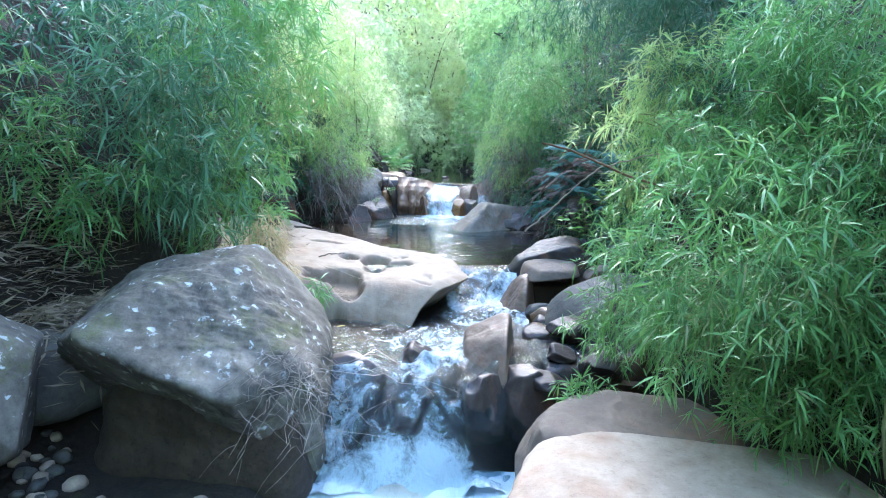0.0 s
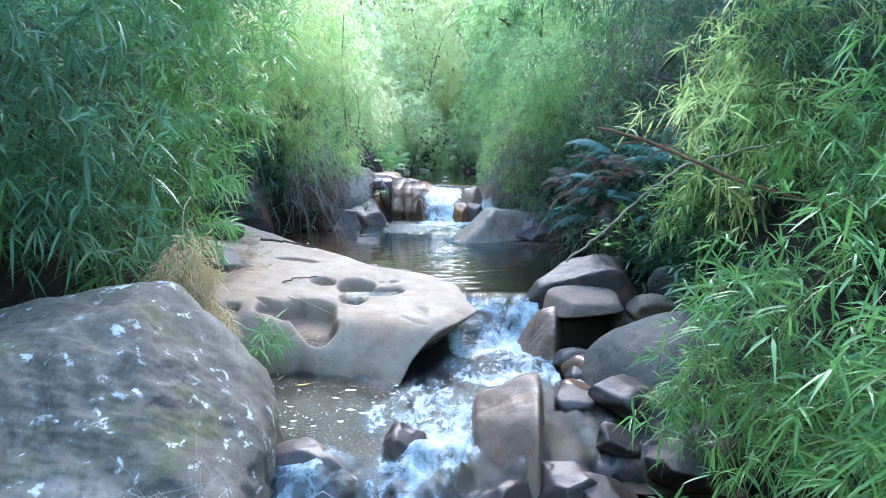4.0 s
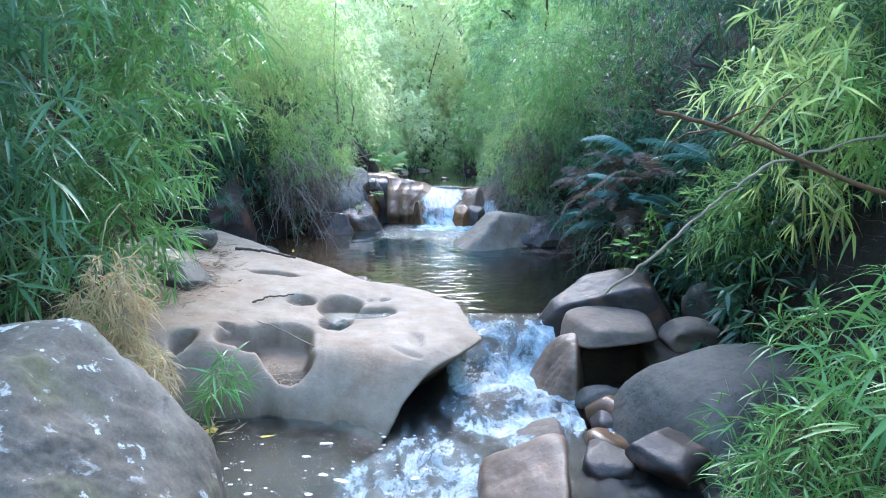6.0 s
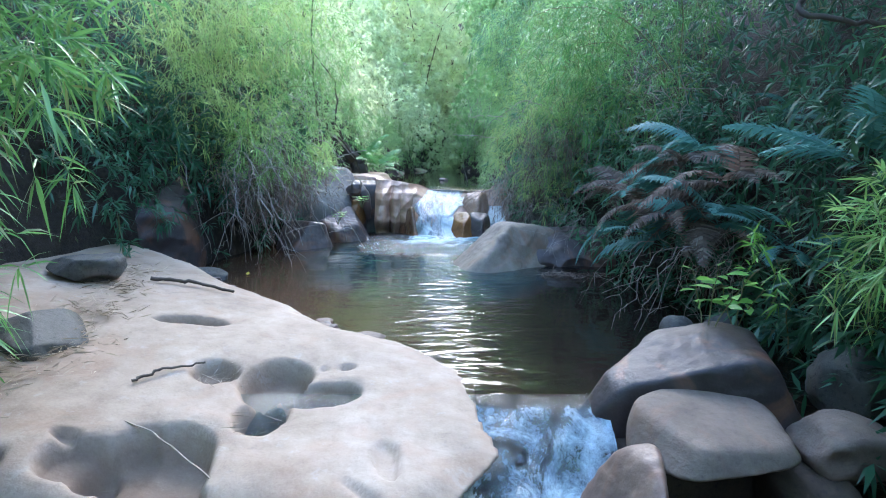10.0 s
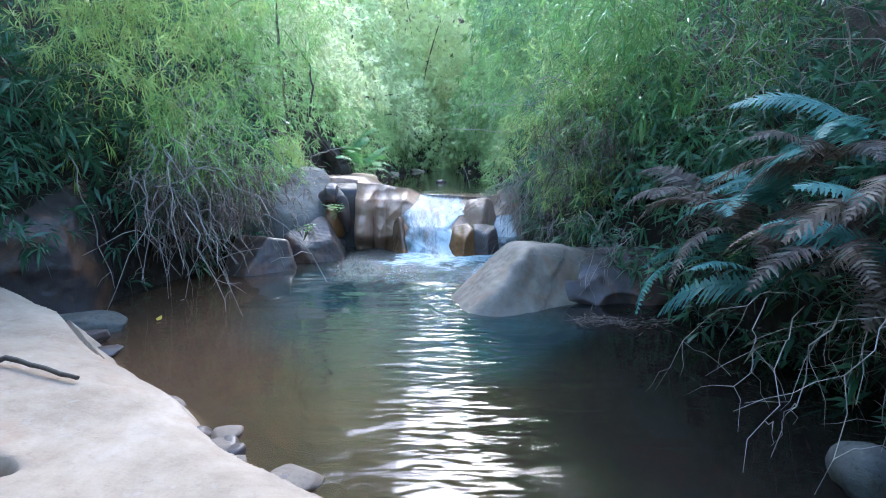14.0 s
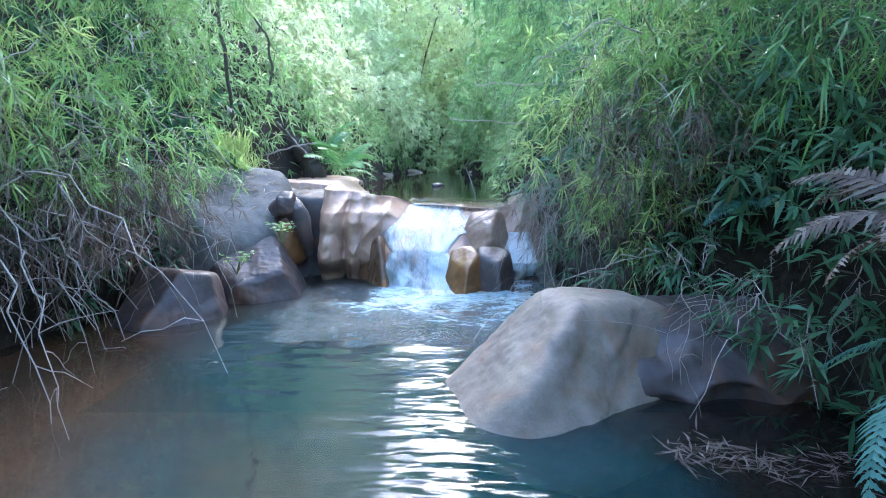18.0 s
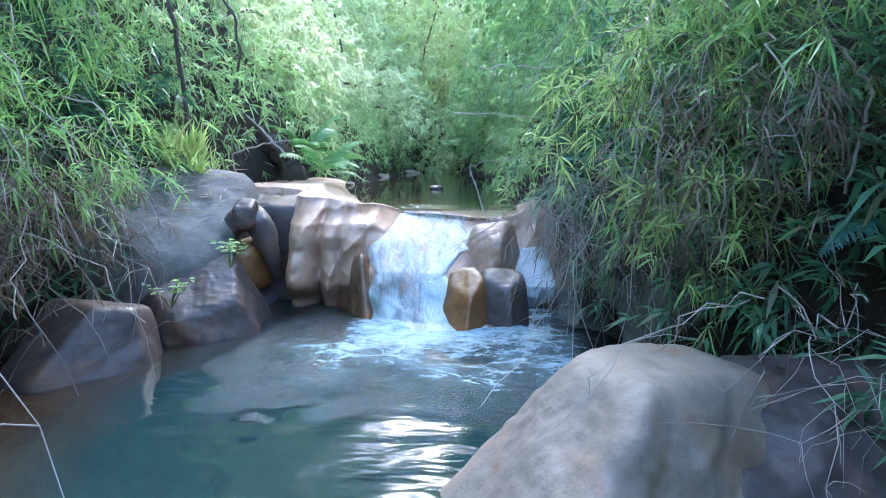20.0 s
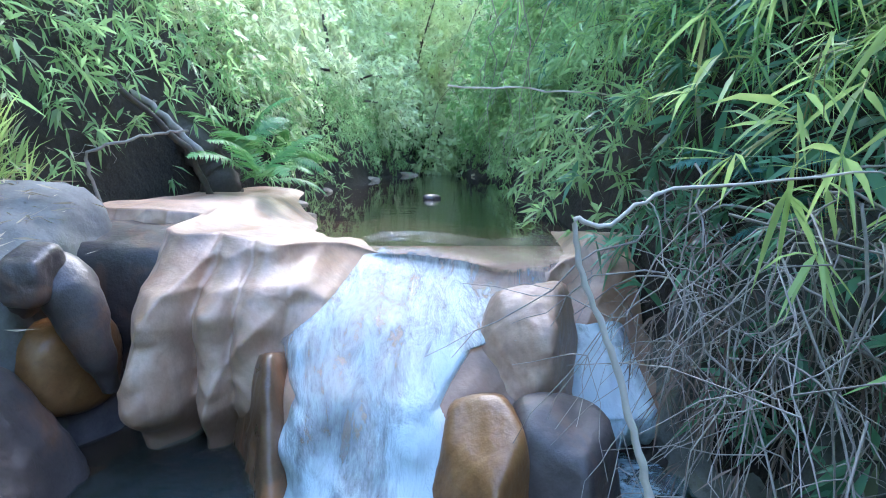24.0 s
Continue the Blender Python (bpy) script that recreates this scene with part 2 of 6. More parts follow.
CULM = wood_material("bamboo_culm", (0.10, 0.12, 0.04), (0.26, 0.24, 0.10), rough=0.5)
BARK = wood_material("dark_bark", (0.035, 0.027, 0.02), (0.11, 0.085, 0.065))
ROOT = wood_material("grey_dry_twig", (0.20, 0.165, 0.14), (0.48, 0.41, 0.35))
PALE_WOOD = wood_material("pale_bleached_stick", (0.27, 0.205, 0.145), (0.44, 0.35, 0.26))
BLEACHED = wood_material("bleached_driftwood", (0.42, 0.35, 0.28), (0.66, 0.57, 0.47))
BROWN_WOOD = wood_material("brown_branch", (0.13, 0.06, 0.03), (0.27, 0.14, 0.07))


def still_water(name, tint, ripple, scale, mirror_tint=(0.008, 0.046, 0.054), shoal=(0.068, 0.043, 0.027), side=(0.011, 0.010, 0.009)):
    """Clear brownish water: mirror by Fresnel, bed seen through it, ripples across the current."""
    m, n, l, p = material(name)
    p.inputs["Base Color"].default_value = (*tint, 1)
    p.inputs["Transmission Weight"].default_value = 1.0
    p.inputs["IOR"].default_value = 1.33
    p.inputs["Roughness"].default_value = 0.02
    co = n.new("ShaderNodeTexCoord").outputs["Object"]
    mp = n.new("ShaderNodeMapping")
    mp.inputs["Scale"].default_value = (0.55, 1.6, 1)
    l.new(co, mp.inputs[0])
    a = tex_noise(n, l, mp.outputs[0], scale, 2, 0.4, 0.5)
    b = tex_noise(n, l, mp.outputs[0], scale * 0.4, 2, 0.5, 0.3)
    # the current ruffles the middle of the stream; the sides lie calm
    sx = n.new("ShaderNodeSeparateXYZ")
    l.new(co, sx.inputs[0])
    run = ramp(n, l, calc(n, l, "MULTIPLY_ADD", sx.outputs[0], 0.5, 0.5), (0.16, (0.10,) * 3), (0.34, (0.40,) * 3), (0.43, WHITE), (0.58, WHITE), (0.68, (0.40,) * 3), (0.84, (0.10,) * 3))
    wave = bump(n, l, calc(n, l, "MULTIPLY", a, run), ripple, 0.02, bump(n, l, calc(n, l, "MULTIPLY", b, run), ripple, 0.05))
    l.new(wave, p.inputs["Normal"])
    silt = n.new("ShaderNodeBsdfPrincipled")
    silt.inputs["Roughness"].default_value, silt.inputs["IOR"].default_value = 0.02, 1.33
    # brown silt by the slab; dark bank and blue-green sky reflections painted into the rest
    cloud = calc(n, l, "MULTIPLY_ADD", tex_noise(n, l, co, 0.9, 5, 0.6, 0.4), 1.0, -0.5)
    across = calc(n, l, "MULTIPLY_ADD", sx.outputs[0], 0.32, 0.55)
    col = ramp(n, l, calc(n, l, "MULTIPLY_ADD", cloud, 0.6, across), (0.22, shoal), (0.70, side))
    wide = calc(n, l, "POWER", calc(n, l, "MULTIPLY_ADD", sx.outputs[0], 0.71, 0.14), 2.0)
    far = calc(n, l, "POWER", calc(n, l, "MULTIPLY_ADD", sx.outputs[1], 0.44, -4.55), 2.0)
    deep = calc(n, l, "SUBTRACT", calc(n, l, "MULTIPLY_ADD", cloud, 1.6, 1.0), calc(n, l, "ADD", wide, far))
    l.new(mix(n, l, ramp(n, l, deep, (0.0, BLACK), (0.6, WHITE)), col, mirror_tint), silt.inputs["Base Color"])
    l.new(wave, silt.inputs["Normal"])
    ms = n.new("ShaderNodeMixShader")
    ms.inputs[0].default_value = 0.62
    l.new(p.outputs[0], ms.inputs[1])
    l.new(silt.outputs[0], ms.inputs[2])
    l.new(ms.outputs[0], n["Material Output"].inputs[0])
    return m


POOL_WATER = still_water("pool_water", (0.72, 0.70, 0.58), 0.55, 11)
UPPER_WATER = still_water("upper_pool_water", (0.6, 0.52, 0.36), 0.10, 8, mirror_tint=(0.055, 0.050, 0.040))


def white_water(name, stretch, tint, amount, lo, hi, froth):
    """Broken water: clear streaks and white froth, drawn out along the current; the mesh's foam value says how much froth."""
    m, n, l, p = material(name)
    uv = n.new("ShaderNodeUVMap").outputs[0]
    mp = n.new("ShaderNodeMapping")
    mp.inputs["Scale"].default_value = stretch
    l.new(uv, mp.inputs[0])
    foam = n.new("ShaderNodeAttribute")
    foam.attribute_name = "foam"
    a = tex_noise(n, l, mp.outputs[0], 3.0, 8, 0.68, 0.8)
    fine = tex_noise(n, l, mp.outputs[0], 13.0, 5, 0.7, 0.3)
    f = calc(n, l, "ADD", calc(n, l, "MULTIPLY", a, 0.75), calc(n, l, "MULTIPLY", fine, 0.35))
    f = calc(n, l, "ADD", f, calc(n, l, "MULTIPLY", calc(n, l, "SUBTRACT", foam.outputs["Fac"], 0.5), amount))
    f = ramp(n, l, f, (lo, BLACK), (hi, WHITE))
    p.inputs["Base Color"].default_value = (*tint, 1)
    p.inputs["Transmission Weight"].default_value = 1.0
    p.inputs["IOR"].default_value = 1.33
    p.inputs["Roughness"].default_value = 0.05
    hb = bump(n, l, a, 0.6, 0.05, bump(n, l, fine, 0.5, 0.012))
    l.new(hb, p.inputs["Normal"])
    fr = n.new("ShaderNodeBsdfPrincipled")
    fr.inputs["Base Color"].default_value = (*froth, 1)
    fr.inputs["Roughness"].default_value = 0.35
    l.new(hb, fr.inputs["Normal"])
    ms = n.new("ShaderNodeMixShader")
    l.new(f, ms.inputs[0])
    l.new(p.outputs[0], ms.inputs[1])
    l.new(fr.outputs[0], ms.inputs[2])
    l.new(ms.outputs[0], n["Material Output"].inputs[0])
    return m


CASCADE = white_water("tumbling_water", (2.4, 1.3, 1), (0.42, 0.64, 0.74), 1.0, 0.57, 0.88, (0.48, 0.61, 0.67))
FOAM = white_water("churned_foam", (2.6, 4.6, 1), (0.32, 0.60, 0.70), 0.85, 0.58, 0.96, (0.44, 0.62, 0.68))
VEIL = white_water("falling_water_veil", (3.8, 1.15, 1), (0.78, 0.84, 0.86), 0.95, 0.50, 0.86, (0.50, 0.56, 0.58))

# ---- building helpers ----
def mesh_of(name, verts, faces, mats, smooth=True, foam=None, uv=None):
    """A mesh from arrays: verts (n, 3), faces (m, 3 or 4)."""
    me = bpy.data.meshes.new(name)
    v, f = np.asarray(verts, np.float32), np.asarray(faces, np.int32)
    k = f.shape[1]
    me.vertices.add(len(v))
    me.vertices.foreach_set("co", v.ravel())
    me.loops.add(f.size)
    me.loops.foreach_set("vertex_index", f.ravel())
    me.polygons.add(len(f))
    me.polygons.foreach_set("loop_start", np.arange(0, f.size, k, dtype=np.int32))
    me.polygons.foreach_set("loop_total", np.full(len(f), k, np.int32))
    me.polygons.foreach_set("use_smooth", np.full(len(f), smooth))
    for m in (mats if isinstance(mats, (list, tuple)) else [mats]):
        me.materials.append(m)
    if foam is not None:
        me.attributes.new("foam", "FLOAT", "POINT").data.foreach_set("value", np.asarray(foam, np.float32))
    if uv is not None:
        me.uv_layers.new(name="UVMap").data.foreach_set("uv", np.asarray(uv, np.float32)[f.ravel()].ravel())
    me.update()
    me.validate()
    return me


def thing(name, label, category, group="", kind="", at=(0, 0, 0), data=None):
    ob = new(name, data)
    ob.location = at
    return tagged(ob, label, category, group, kind)


def part(name, me, parent, label=""):
    ob = new(name, me)
    ob.parent = parent
    if label:
        tagged(ob, label)
    return ob


def grid_faces(nx, ny):
    i = np.arange(nx * ny).reshape(ny, nx)
    return np.stack([i[:-1, :-1], i[:-1, 1:], i[1:, 1:], i[1:, :-1]], -1).reshape(-1, 4)


def smooth(a, b, x):
    t = np.clip((np.asarray(x, float) - a) / (b - a), 0, 1)
    return t * t * (3 - 2 * t)


def lumps(x, y, z=0.0, scale=1.0, octaves=4, seed=0):
    """Cheap smooth noise for arrays: sums of turned sine waves, about -1 to 1."""
    r = np.random.RandomState(seed)
    x, y, z = np.broadcast_arrays(np.asarray(x, float), np.asarray(y, float), np.asarray(z, float))
    out, amp, tot, fr = np.zeros(x.shape), 1.0, 0.0, scale
    for _ in range(octaves):
        s = np.zeros(x.shape)
        for _ in range(5):
            d = r.normal(size=3)
            d /= np.linalg.norm(d)
            w = fr * r.uniform(0.7, 1.5)
            s += np.sin(w * (d[0] * x + d[1] * y + d[2] * z) * 2 * np.pi + r.uniform(0, 7) + 0.9 * np.sin(w * 2.1 * (d[1] * x - d[0] * y + d[2] * z) + r.uniform(0, 7)))
        out += amp * s / 3.2
        tot += amp
        amp *= 0.5
        fr *= 2.05
    return out / tot


def edge_distance(x, y, outline):
    """Signed distance to a closed outline in plan: positive inside."""
    px, py = np.asarray(x, float), np.asarray(y, float)
    best, inside = np.full(px.shape, 1e9), np.zeros(px.shape, bool)
    for (ax, ay), (bx, by) in zip(outline, outline[1:] + outline[:1]):
        ex, ey = bx - ax, by - ay
        t = np.clip(((px - ax) * ex + (py - ay) * ey) / (ex * ex + ey * ey), 0, 1)
        best = np.minimum(best, np.hypot(px - ax - t * ex, py - ay - t * ey))
        if ay != by:
            inside ^= ((ay > py) != (by > py)) & (px < (bx - ax) * (py - ay) / (by - ay) + ax)
    return np.where(inside, best, -best)


# ---- ground: one sheet, with the stream's bed carved in, reaching the horizon ----
BANKS = np.array([(-20, -3.6, 2.6), (0, -3.4, 2.3), (3, -3.1, 1.9), (5, -2.3, 1.75), (6.5, -2.5, 1.95), (8, -3.1, 2.0), (9.6, -2.7, 1.75), (10.5, -2.5, 1.5), (12, -2.1, 1.15), (13.5, -2.0, 0.95), (15.6, -1.75, 1.05), (19, -1.7, 1.3), (26, -1.7, 1.5), (30, -1.2, 1.0), (33, 0.3, 0.5), (34, 0.4, 0.45)])
BED = np.array([(-20, -1.0), (3.9, -0.8), (4.6, -0.12), (5.7, -0.12), (6.6, 0.12), (7.4, 0.02), (11.6, 0.0), (12.6, 0.35), (13.6, 0.7), (15, 0.8), (30, 0.85), (33, 1.2), (36, 1.7), (60, 3.0), (2000, 40)])


def ground_height(x, y):
    x, y = np.asarray(x, float), np.asarray(y, float)
    wob = 0.18 * lumps(x * 0 + 3, y, 0, 0.35, 3, 5)
    left, right = np.interp(y, BANKS[:, 0], BANKS[:, 1]) + wob, np.interp(y, BANKS[:, 0], BANKS[:, 2]) + wob
    bed = np.interp(y, BED[:, 0], BED[:, 1]) + 0.42 * smooth(-0.8, -1.25, x) * smooth(4.6, 4.0, y)
    d = np.maximum(left - x, x - right)
    side = np.where(x < (left + right) / 2, 1.0, 1.15)
    out = np.maximum(d, 0)
    slope = np.where(x < (left + right) / 2, 0.9, 0.75)
    rise = 0.35 * smooth(0, 0.15, out) + 1.1 * (1 - np.exp(-out / 0.6)) * side + slope * np.minimum(out, 16) + 0.2 * np.maximum(out - 16, 0)
    rise += smooth(0.1, 1.0, out) * 0.22 * lumps(x, y, 0, 0.5, 4, 2) + smooth(4, 30, out) * 2.0 * lumps(x, y, 0, 0.03, 3, 8)
    inner = np.minimum(np.maximum(-d, 0), 1.2)
    dip = 0.3 * np.exp(-inner / 0.35) + 0.05 * lumps(x, y, 0, 0.8, 4, 3)
    far = smooth(33, 72, y) * 13
    return bed + np.where(d > 0, 0.3 + rise, dip) + far


def axis(*spans):
    return np.unique(np.concatenate([np.arange(a, b, s) for a, b, s in spans] + [[spans[-1][1]]]).round(4))


gx = axis((-600, -60, 60), (-60, -16, 4), (-16, -6, 0.7), (-6, 5, 0.09), (5, 15, 0.7), (15, 60, 4), (60, 600, 60))
gy = axis((-300, -20, 35), (-20, -2, 2), (-2, 20, 0.1), (20, 40, 0.4), (40, 80, 3), (80, 900, 60))
X, Y = np.meshgrid(gx, gy)
Z = ground_height(X, Y)
thing("ground", "dark soil valley banks with leaf litter and brown stream bed", "ground", kind="structure", data=mesh_of("ground", np.stack([X, Y, Z], -1).reshape(-1, 3), grid_faces(len(gx), len(gy)), [SOIL]))
# the bed under the pools, brown and mossy, a hand above the soil sheet
bx, by = axis((-2.9, 1.9, 0.06)), axis((6.7, 12.4, 0.06))
X, Y = np.meshgrid(bx, by)
Z = -0.30 + 0.10 * lumps(X, Y, 0, 0.4, 4, 21) + 0.45 * smooth(0.2, 2.1, -X - 0.4) + 0.2 * smooth(1.1, 1.8, X) + 0.38 * smooth(1.1, 0.0, np.abs(edge_distance(X, Y, [(0.3, 6.6), (-2.4, 8.8), (-3.0, 8.0), (-0.2, 5.6)])))
Z = np.minimum(np.maximum(Z + 0.03 * lumps(X, Y, 0, 1.1, 3, 22), ground_height(X, Y) + 0.02), 0.36)
fa = grid_faces(len(bx), len(by))
# deep side coloured dark, as this water absorbs no light
deep = (X + 0.35 * lumps(X, Y, 0, 0.5, 4, 25) + 0.08 * (Y - 9)).ravel()[fa].mean(1) > 0.15
thing("stream_bed", "brown silty bedrock shelves under the clear pool", "stream bed", kind="structure", data=mesh_of("stream_bed", np.stack([X, Y, Z], -1).reshape(-1, 3), fa[~deep], [BED_ROCK]))
thing("stream_bed", "dark-coloured bed on the pool's deep side, standing in for depth", "stream bed", kind="structure", data=mesh_of("stream_bed", np.stack([X, Y, Z], -1).reshape(-1, 3), fa[deep], [BED_AND_SHADE]))


lbx, lby = axis((-2.1, 1.4, 0.06)), axis((4.35, 6.75, 0.06))
X, Y = np.meshgrid(lbx, lby)
thing("stream_bed", "dark brown silty bed under the lower pool", "stream bed", kind="structure", data=mesh_of("stream_bed", np.stack([X, Y, -0.07 + 0.05 * lumps(X, Y, 0, 0.7, 4, 23) + 0.12 * smooth(5.8, 6.6, Y)], -1).reshape(-1, 3), grid_faces(len(lbx), len(lby)), [BED_AND_SHADE]))


# ---- water sheets ----
SLAB = [(0.13, 6.84), (-0.27, 7.29), (-0.64, 7.52), (-0.88, 7.72), (-1.12, 8.0), (-1.6, 8.30), (-2.2, 8.86), (-2.7, 9.1), (-3.6, 9.3), (-3.7, 7.4), (-2.7, 6.2), (-1.95, 5.55), (-1.28, 5.56), (-0.75, 5.54), (-0.42, 5.33), (-0.26, 5.58), (0.03, 5.88), (0.19, 6.12), (0.14, 6.45)]
def water_sheet(name, label, xs, ys, height, mat, foam=None, away=None, only=None):
    X, Y = np.meshgrid(xs, ys)
    Z = height(X, Y)
    fa = grid_faces(len(xs), len(ys))
    if only is not None:
        fa = fa[only(X, Y).ravel()[fa].all(1)]
    if away is not None:
        fa = fa[(edge_distance(X, Y, away).ravel()[fa] < 0.10).all(1)]
    me = mesh_of(name, np.stack([X, Y, Z], -1).reshape(-1, 3), fa, mat, foam=None if foam is None else foam(X, Y).ravel(), uv=np.stack([X, Y + 1.1 * Z], -1).reshape(-1, 2))
    ob = thing(name, label, "water", kind="structure", data=me)
    ob.visible_shadow = False
    return ob


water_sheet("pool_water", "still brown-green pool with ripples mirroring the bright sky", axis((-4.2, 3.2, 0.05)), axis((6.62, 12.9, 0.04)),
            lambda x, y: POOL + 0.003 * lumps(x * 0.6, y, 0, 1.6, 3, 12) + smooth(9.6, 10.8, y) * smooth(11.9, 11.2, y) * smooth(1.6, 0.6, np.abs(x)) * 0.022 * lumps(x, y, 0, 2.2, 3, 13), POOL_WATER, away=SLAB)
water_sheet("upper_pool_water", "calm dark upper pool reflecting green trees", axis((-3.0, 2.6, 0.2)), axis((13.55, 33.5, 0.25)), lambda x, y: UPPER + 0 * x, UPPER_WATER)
water_sheet("plunge_pool_water", "foaming plunge pool below the front cascade", axis((-2.2, 2.2, 0.05)), axis((0.5, 4.0, 0.05)),
            lambda x, y: BOTTOM + 0.03 * lumps(x, y, 0, 1.5, 4, 14) * smooth(1.5, 3.5, y), CASCADE, lambda x, y: smooth(2.2, 3.6, y) * smooth(1.3, 0.6, np.abs(x + 0.35)) * 1.1)


def run_height(x, y):
    """The water from the pool's lip down the chute, over the low shelf and down the front fall."""
    chute = 0.75 * smooth(6.62, 6.15, y) + 0.25 * smooth(6.3, 5.6, y)
    z = POOL + (LOWER - POOL) * chute
    lip = 4.40 - 0.22 * np.exp(-((x + 0.33) / 0.36) ** 2) + 0.08 * lumps(x, x * 0, 0, 0.9, 2, 4) + 0.25 * smooth(0.1, 0.9, x)
    over = np.maximum(lip - y, 0)
    z = z + 0.02 * (1 - smooth(4.4, 5.2, y)) - np.minimum(1.6 * over ** 1.5 + 0.12 * over, 0.62)
    rough = smooth(6.7, 6.3, y) * smooth(-1.1, -0.3, x + 0.3 * (y - 5.0)) + smooth(4.7, 4.4, y)
    return z + (0.055 + 0.03 * smooth(5.4, 6.0, y)) * rough * lumps(x, y, 0, 1.9, 4, 6) + 0.016 * rough * lumps(x, y, 0, 6, 2, 7)


def run_foam(x, y):
    fall = (0.25 + 0.75 * smooth(6.62, 6.5, y)) * smooth(5.0, 5.6, y) * (0.70 + 0.24 * lumps(x, y, 0, 1.3, 3, 9))
    stream = smooth(0.95, 0.2, np.abs(x - 0.02 - 0.5 * (y - 5.25))) * smooth(6.3, 5.8, y) * (0.60 + 0.2 * lumps(x, y, 0, 1.1, 3, 8))
    front = smooth(4.6, 4.2, y) * (0.40 + 0.22 * lumps(x * 1.6, y * 0.2, 0, 1.5, 3, 15)) + smooth(4.02, 3.78, y) * 0.5
    return np.clip(np.maximum(np.maximum(fall * smooth(0.0, 0.25, x + 0.2), stream), front), 0, 1.1)


water_sheet("chute_water", "white water rushing down a rock chute and over a low ledge", axis((-1.95, 1.5, 0.025)), axis((3.72, 6.62, 0.025)), run_height, CASCADE, run_foam, only=lambda x, y: (x < 0.74) | (y < 5.45))


def unit(v):
    return v / np.maximum(np.linalg.norm(v, axis=-1, keepdims=True), 1e-9)


def tubes(paths, radii, sides=4):
    """Tapering tubes along several paths (each m x 3), with a radius per point."""
    VV, FF, o = [], [], 0
    ang = np.arange(sides) * 2 * np.pi / sides
    for p, r in zip(paths, radii):
        p, r = np.asarray(p, float), np.asarray(r, float)
        t = unit(np.gradient(p, axis=0))
        u = unit(np.cross(t, np.array((0.31, 0.17, 0.93))))
        w = np.cross(t, u)
        ring = p[:, None] + (u[:, None] * np.cos(ang)[None, :, None] + w[:, None] * np.sin(ang)[None, :, None]) * r[:, None, None]
        VV.append(ring.reshape(-1, 3))
        i = np.arange(len(p) * sides).reshape(len(p), sides)
        j = np.roll(i, -1, 1)
        FF.append(np.stack([i[:-1], j[:-1], j[1:], i[1:]], -1).reshape(-1, 4) + o)
        o += len(p) * sides
    return np.concatenate(VV), np.concatenate(FF)


# ---- rocks ----
_ico = {}


def unit_row(v):
    return v / np.linalg.norm(v)


def ico(sub):
    if sub not in _ico:
        bm = bmesh.new()
        bmesh.ops.create_icosphere(bm, subdivisions=sub, radius=1)
        _ico[sub] = (np.array([v.co[:] for v in bm.verts]), np.array([[v.index for v in f.verts] for f in bm.faces]))
        bm.free()
    return _ico[sub]


def rock_mesh(name, size, seed, mat, sub=4, square=2.6, rough=0.08, cuts=(), fine=0.02, facets=7, scoops=9):
    """A weathered rock: a squared-off ball, lumped, with flat breaks (direction, depth) and worn random facets cut off it."""
    u, f = ico(sub)
    rs = np.random.RandomState(seed)
    p = u / (np.abs(u) ** square).sum(1, keepdims=True) ** (1 / square)
    p = p * (1 + rough * 1.6 * lumps(u[:, 0], u[:, 1], u[:, 2], 0.32, 3, seed))[:, None]
    chips = [(rs.normal(size=3), rs.uniform(0.74, 0.95)) for _ in range(facets)]
    for d, depth in list(cuts) + chips:
        d = np.array(d, float)
        d /= np.linalg.norm(d)
        over = p @ d - depth + 0.03 * lumps(p[:, 0], p[:, 1], p[:, 2], 0.8, 3, seed + 7)
        p = p - np.where(over > 0, over * 0.97, 0)[:, None] * d
    for _ in range(scoops):
        d = unit_row(rs.normal(size=3) * np.array((1, 1, 0.8)))
        rad = rs.uniform(0.45, 1.0)
        reach = (p @ d).max()
        c = d * (reach + rad - rs.uniform(0.10, 0.22))
        c = c + 0.3 * np.cross(d, rs.normal(size=3))
        q = p - c
        far = np.linalg.norm(q, axis=1, keepdims=True)
        far = far * (1 + 0.05 * lumps(p[:, 0], p[:, 1], p[:, 2], 0.9, 2, seed + 17))[:, None]
        p = np.where(far < rad, c + q / far * rad, p)
    p = p * (1 + fine * lumps(p[:, 0], p[:, 1], p[:, 2], 1.4, 4, seed + 60))[:, None]
    p = p + 0.3 * fine * u * lumps(p[:, 0], p[:, 1], p[:, 2], 6, 3, seed + 90)[:, None]
    return mesh_of(name, p * np.array(size), f, mat)


def rock(name, label, at, size, turn, seed, mat, category="rock", group="", **more):
    ob = thing(name, label, category, group, data=rock_mesh(name, size, seed, mat, **more))
    ob.matrix_world = pose(*at, *turn)
    return ob


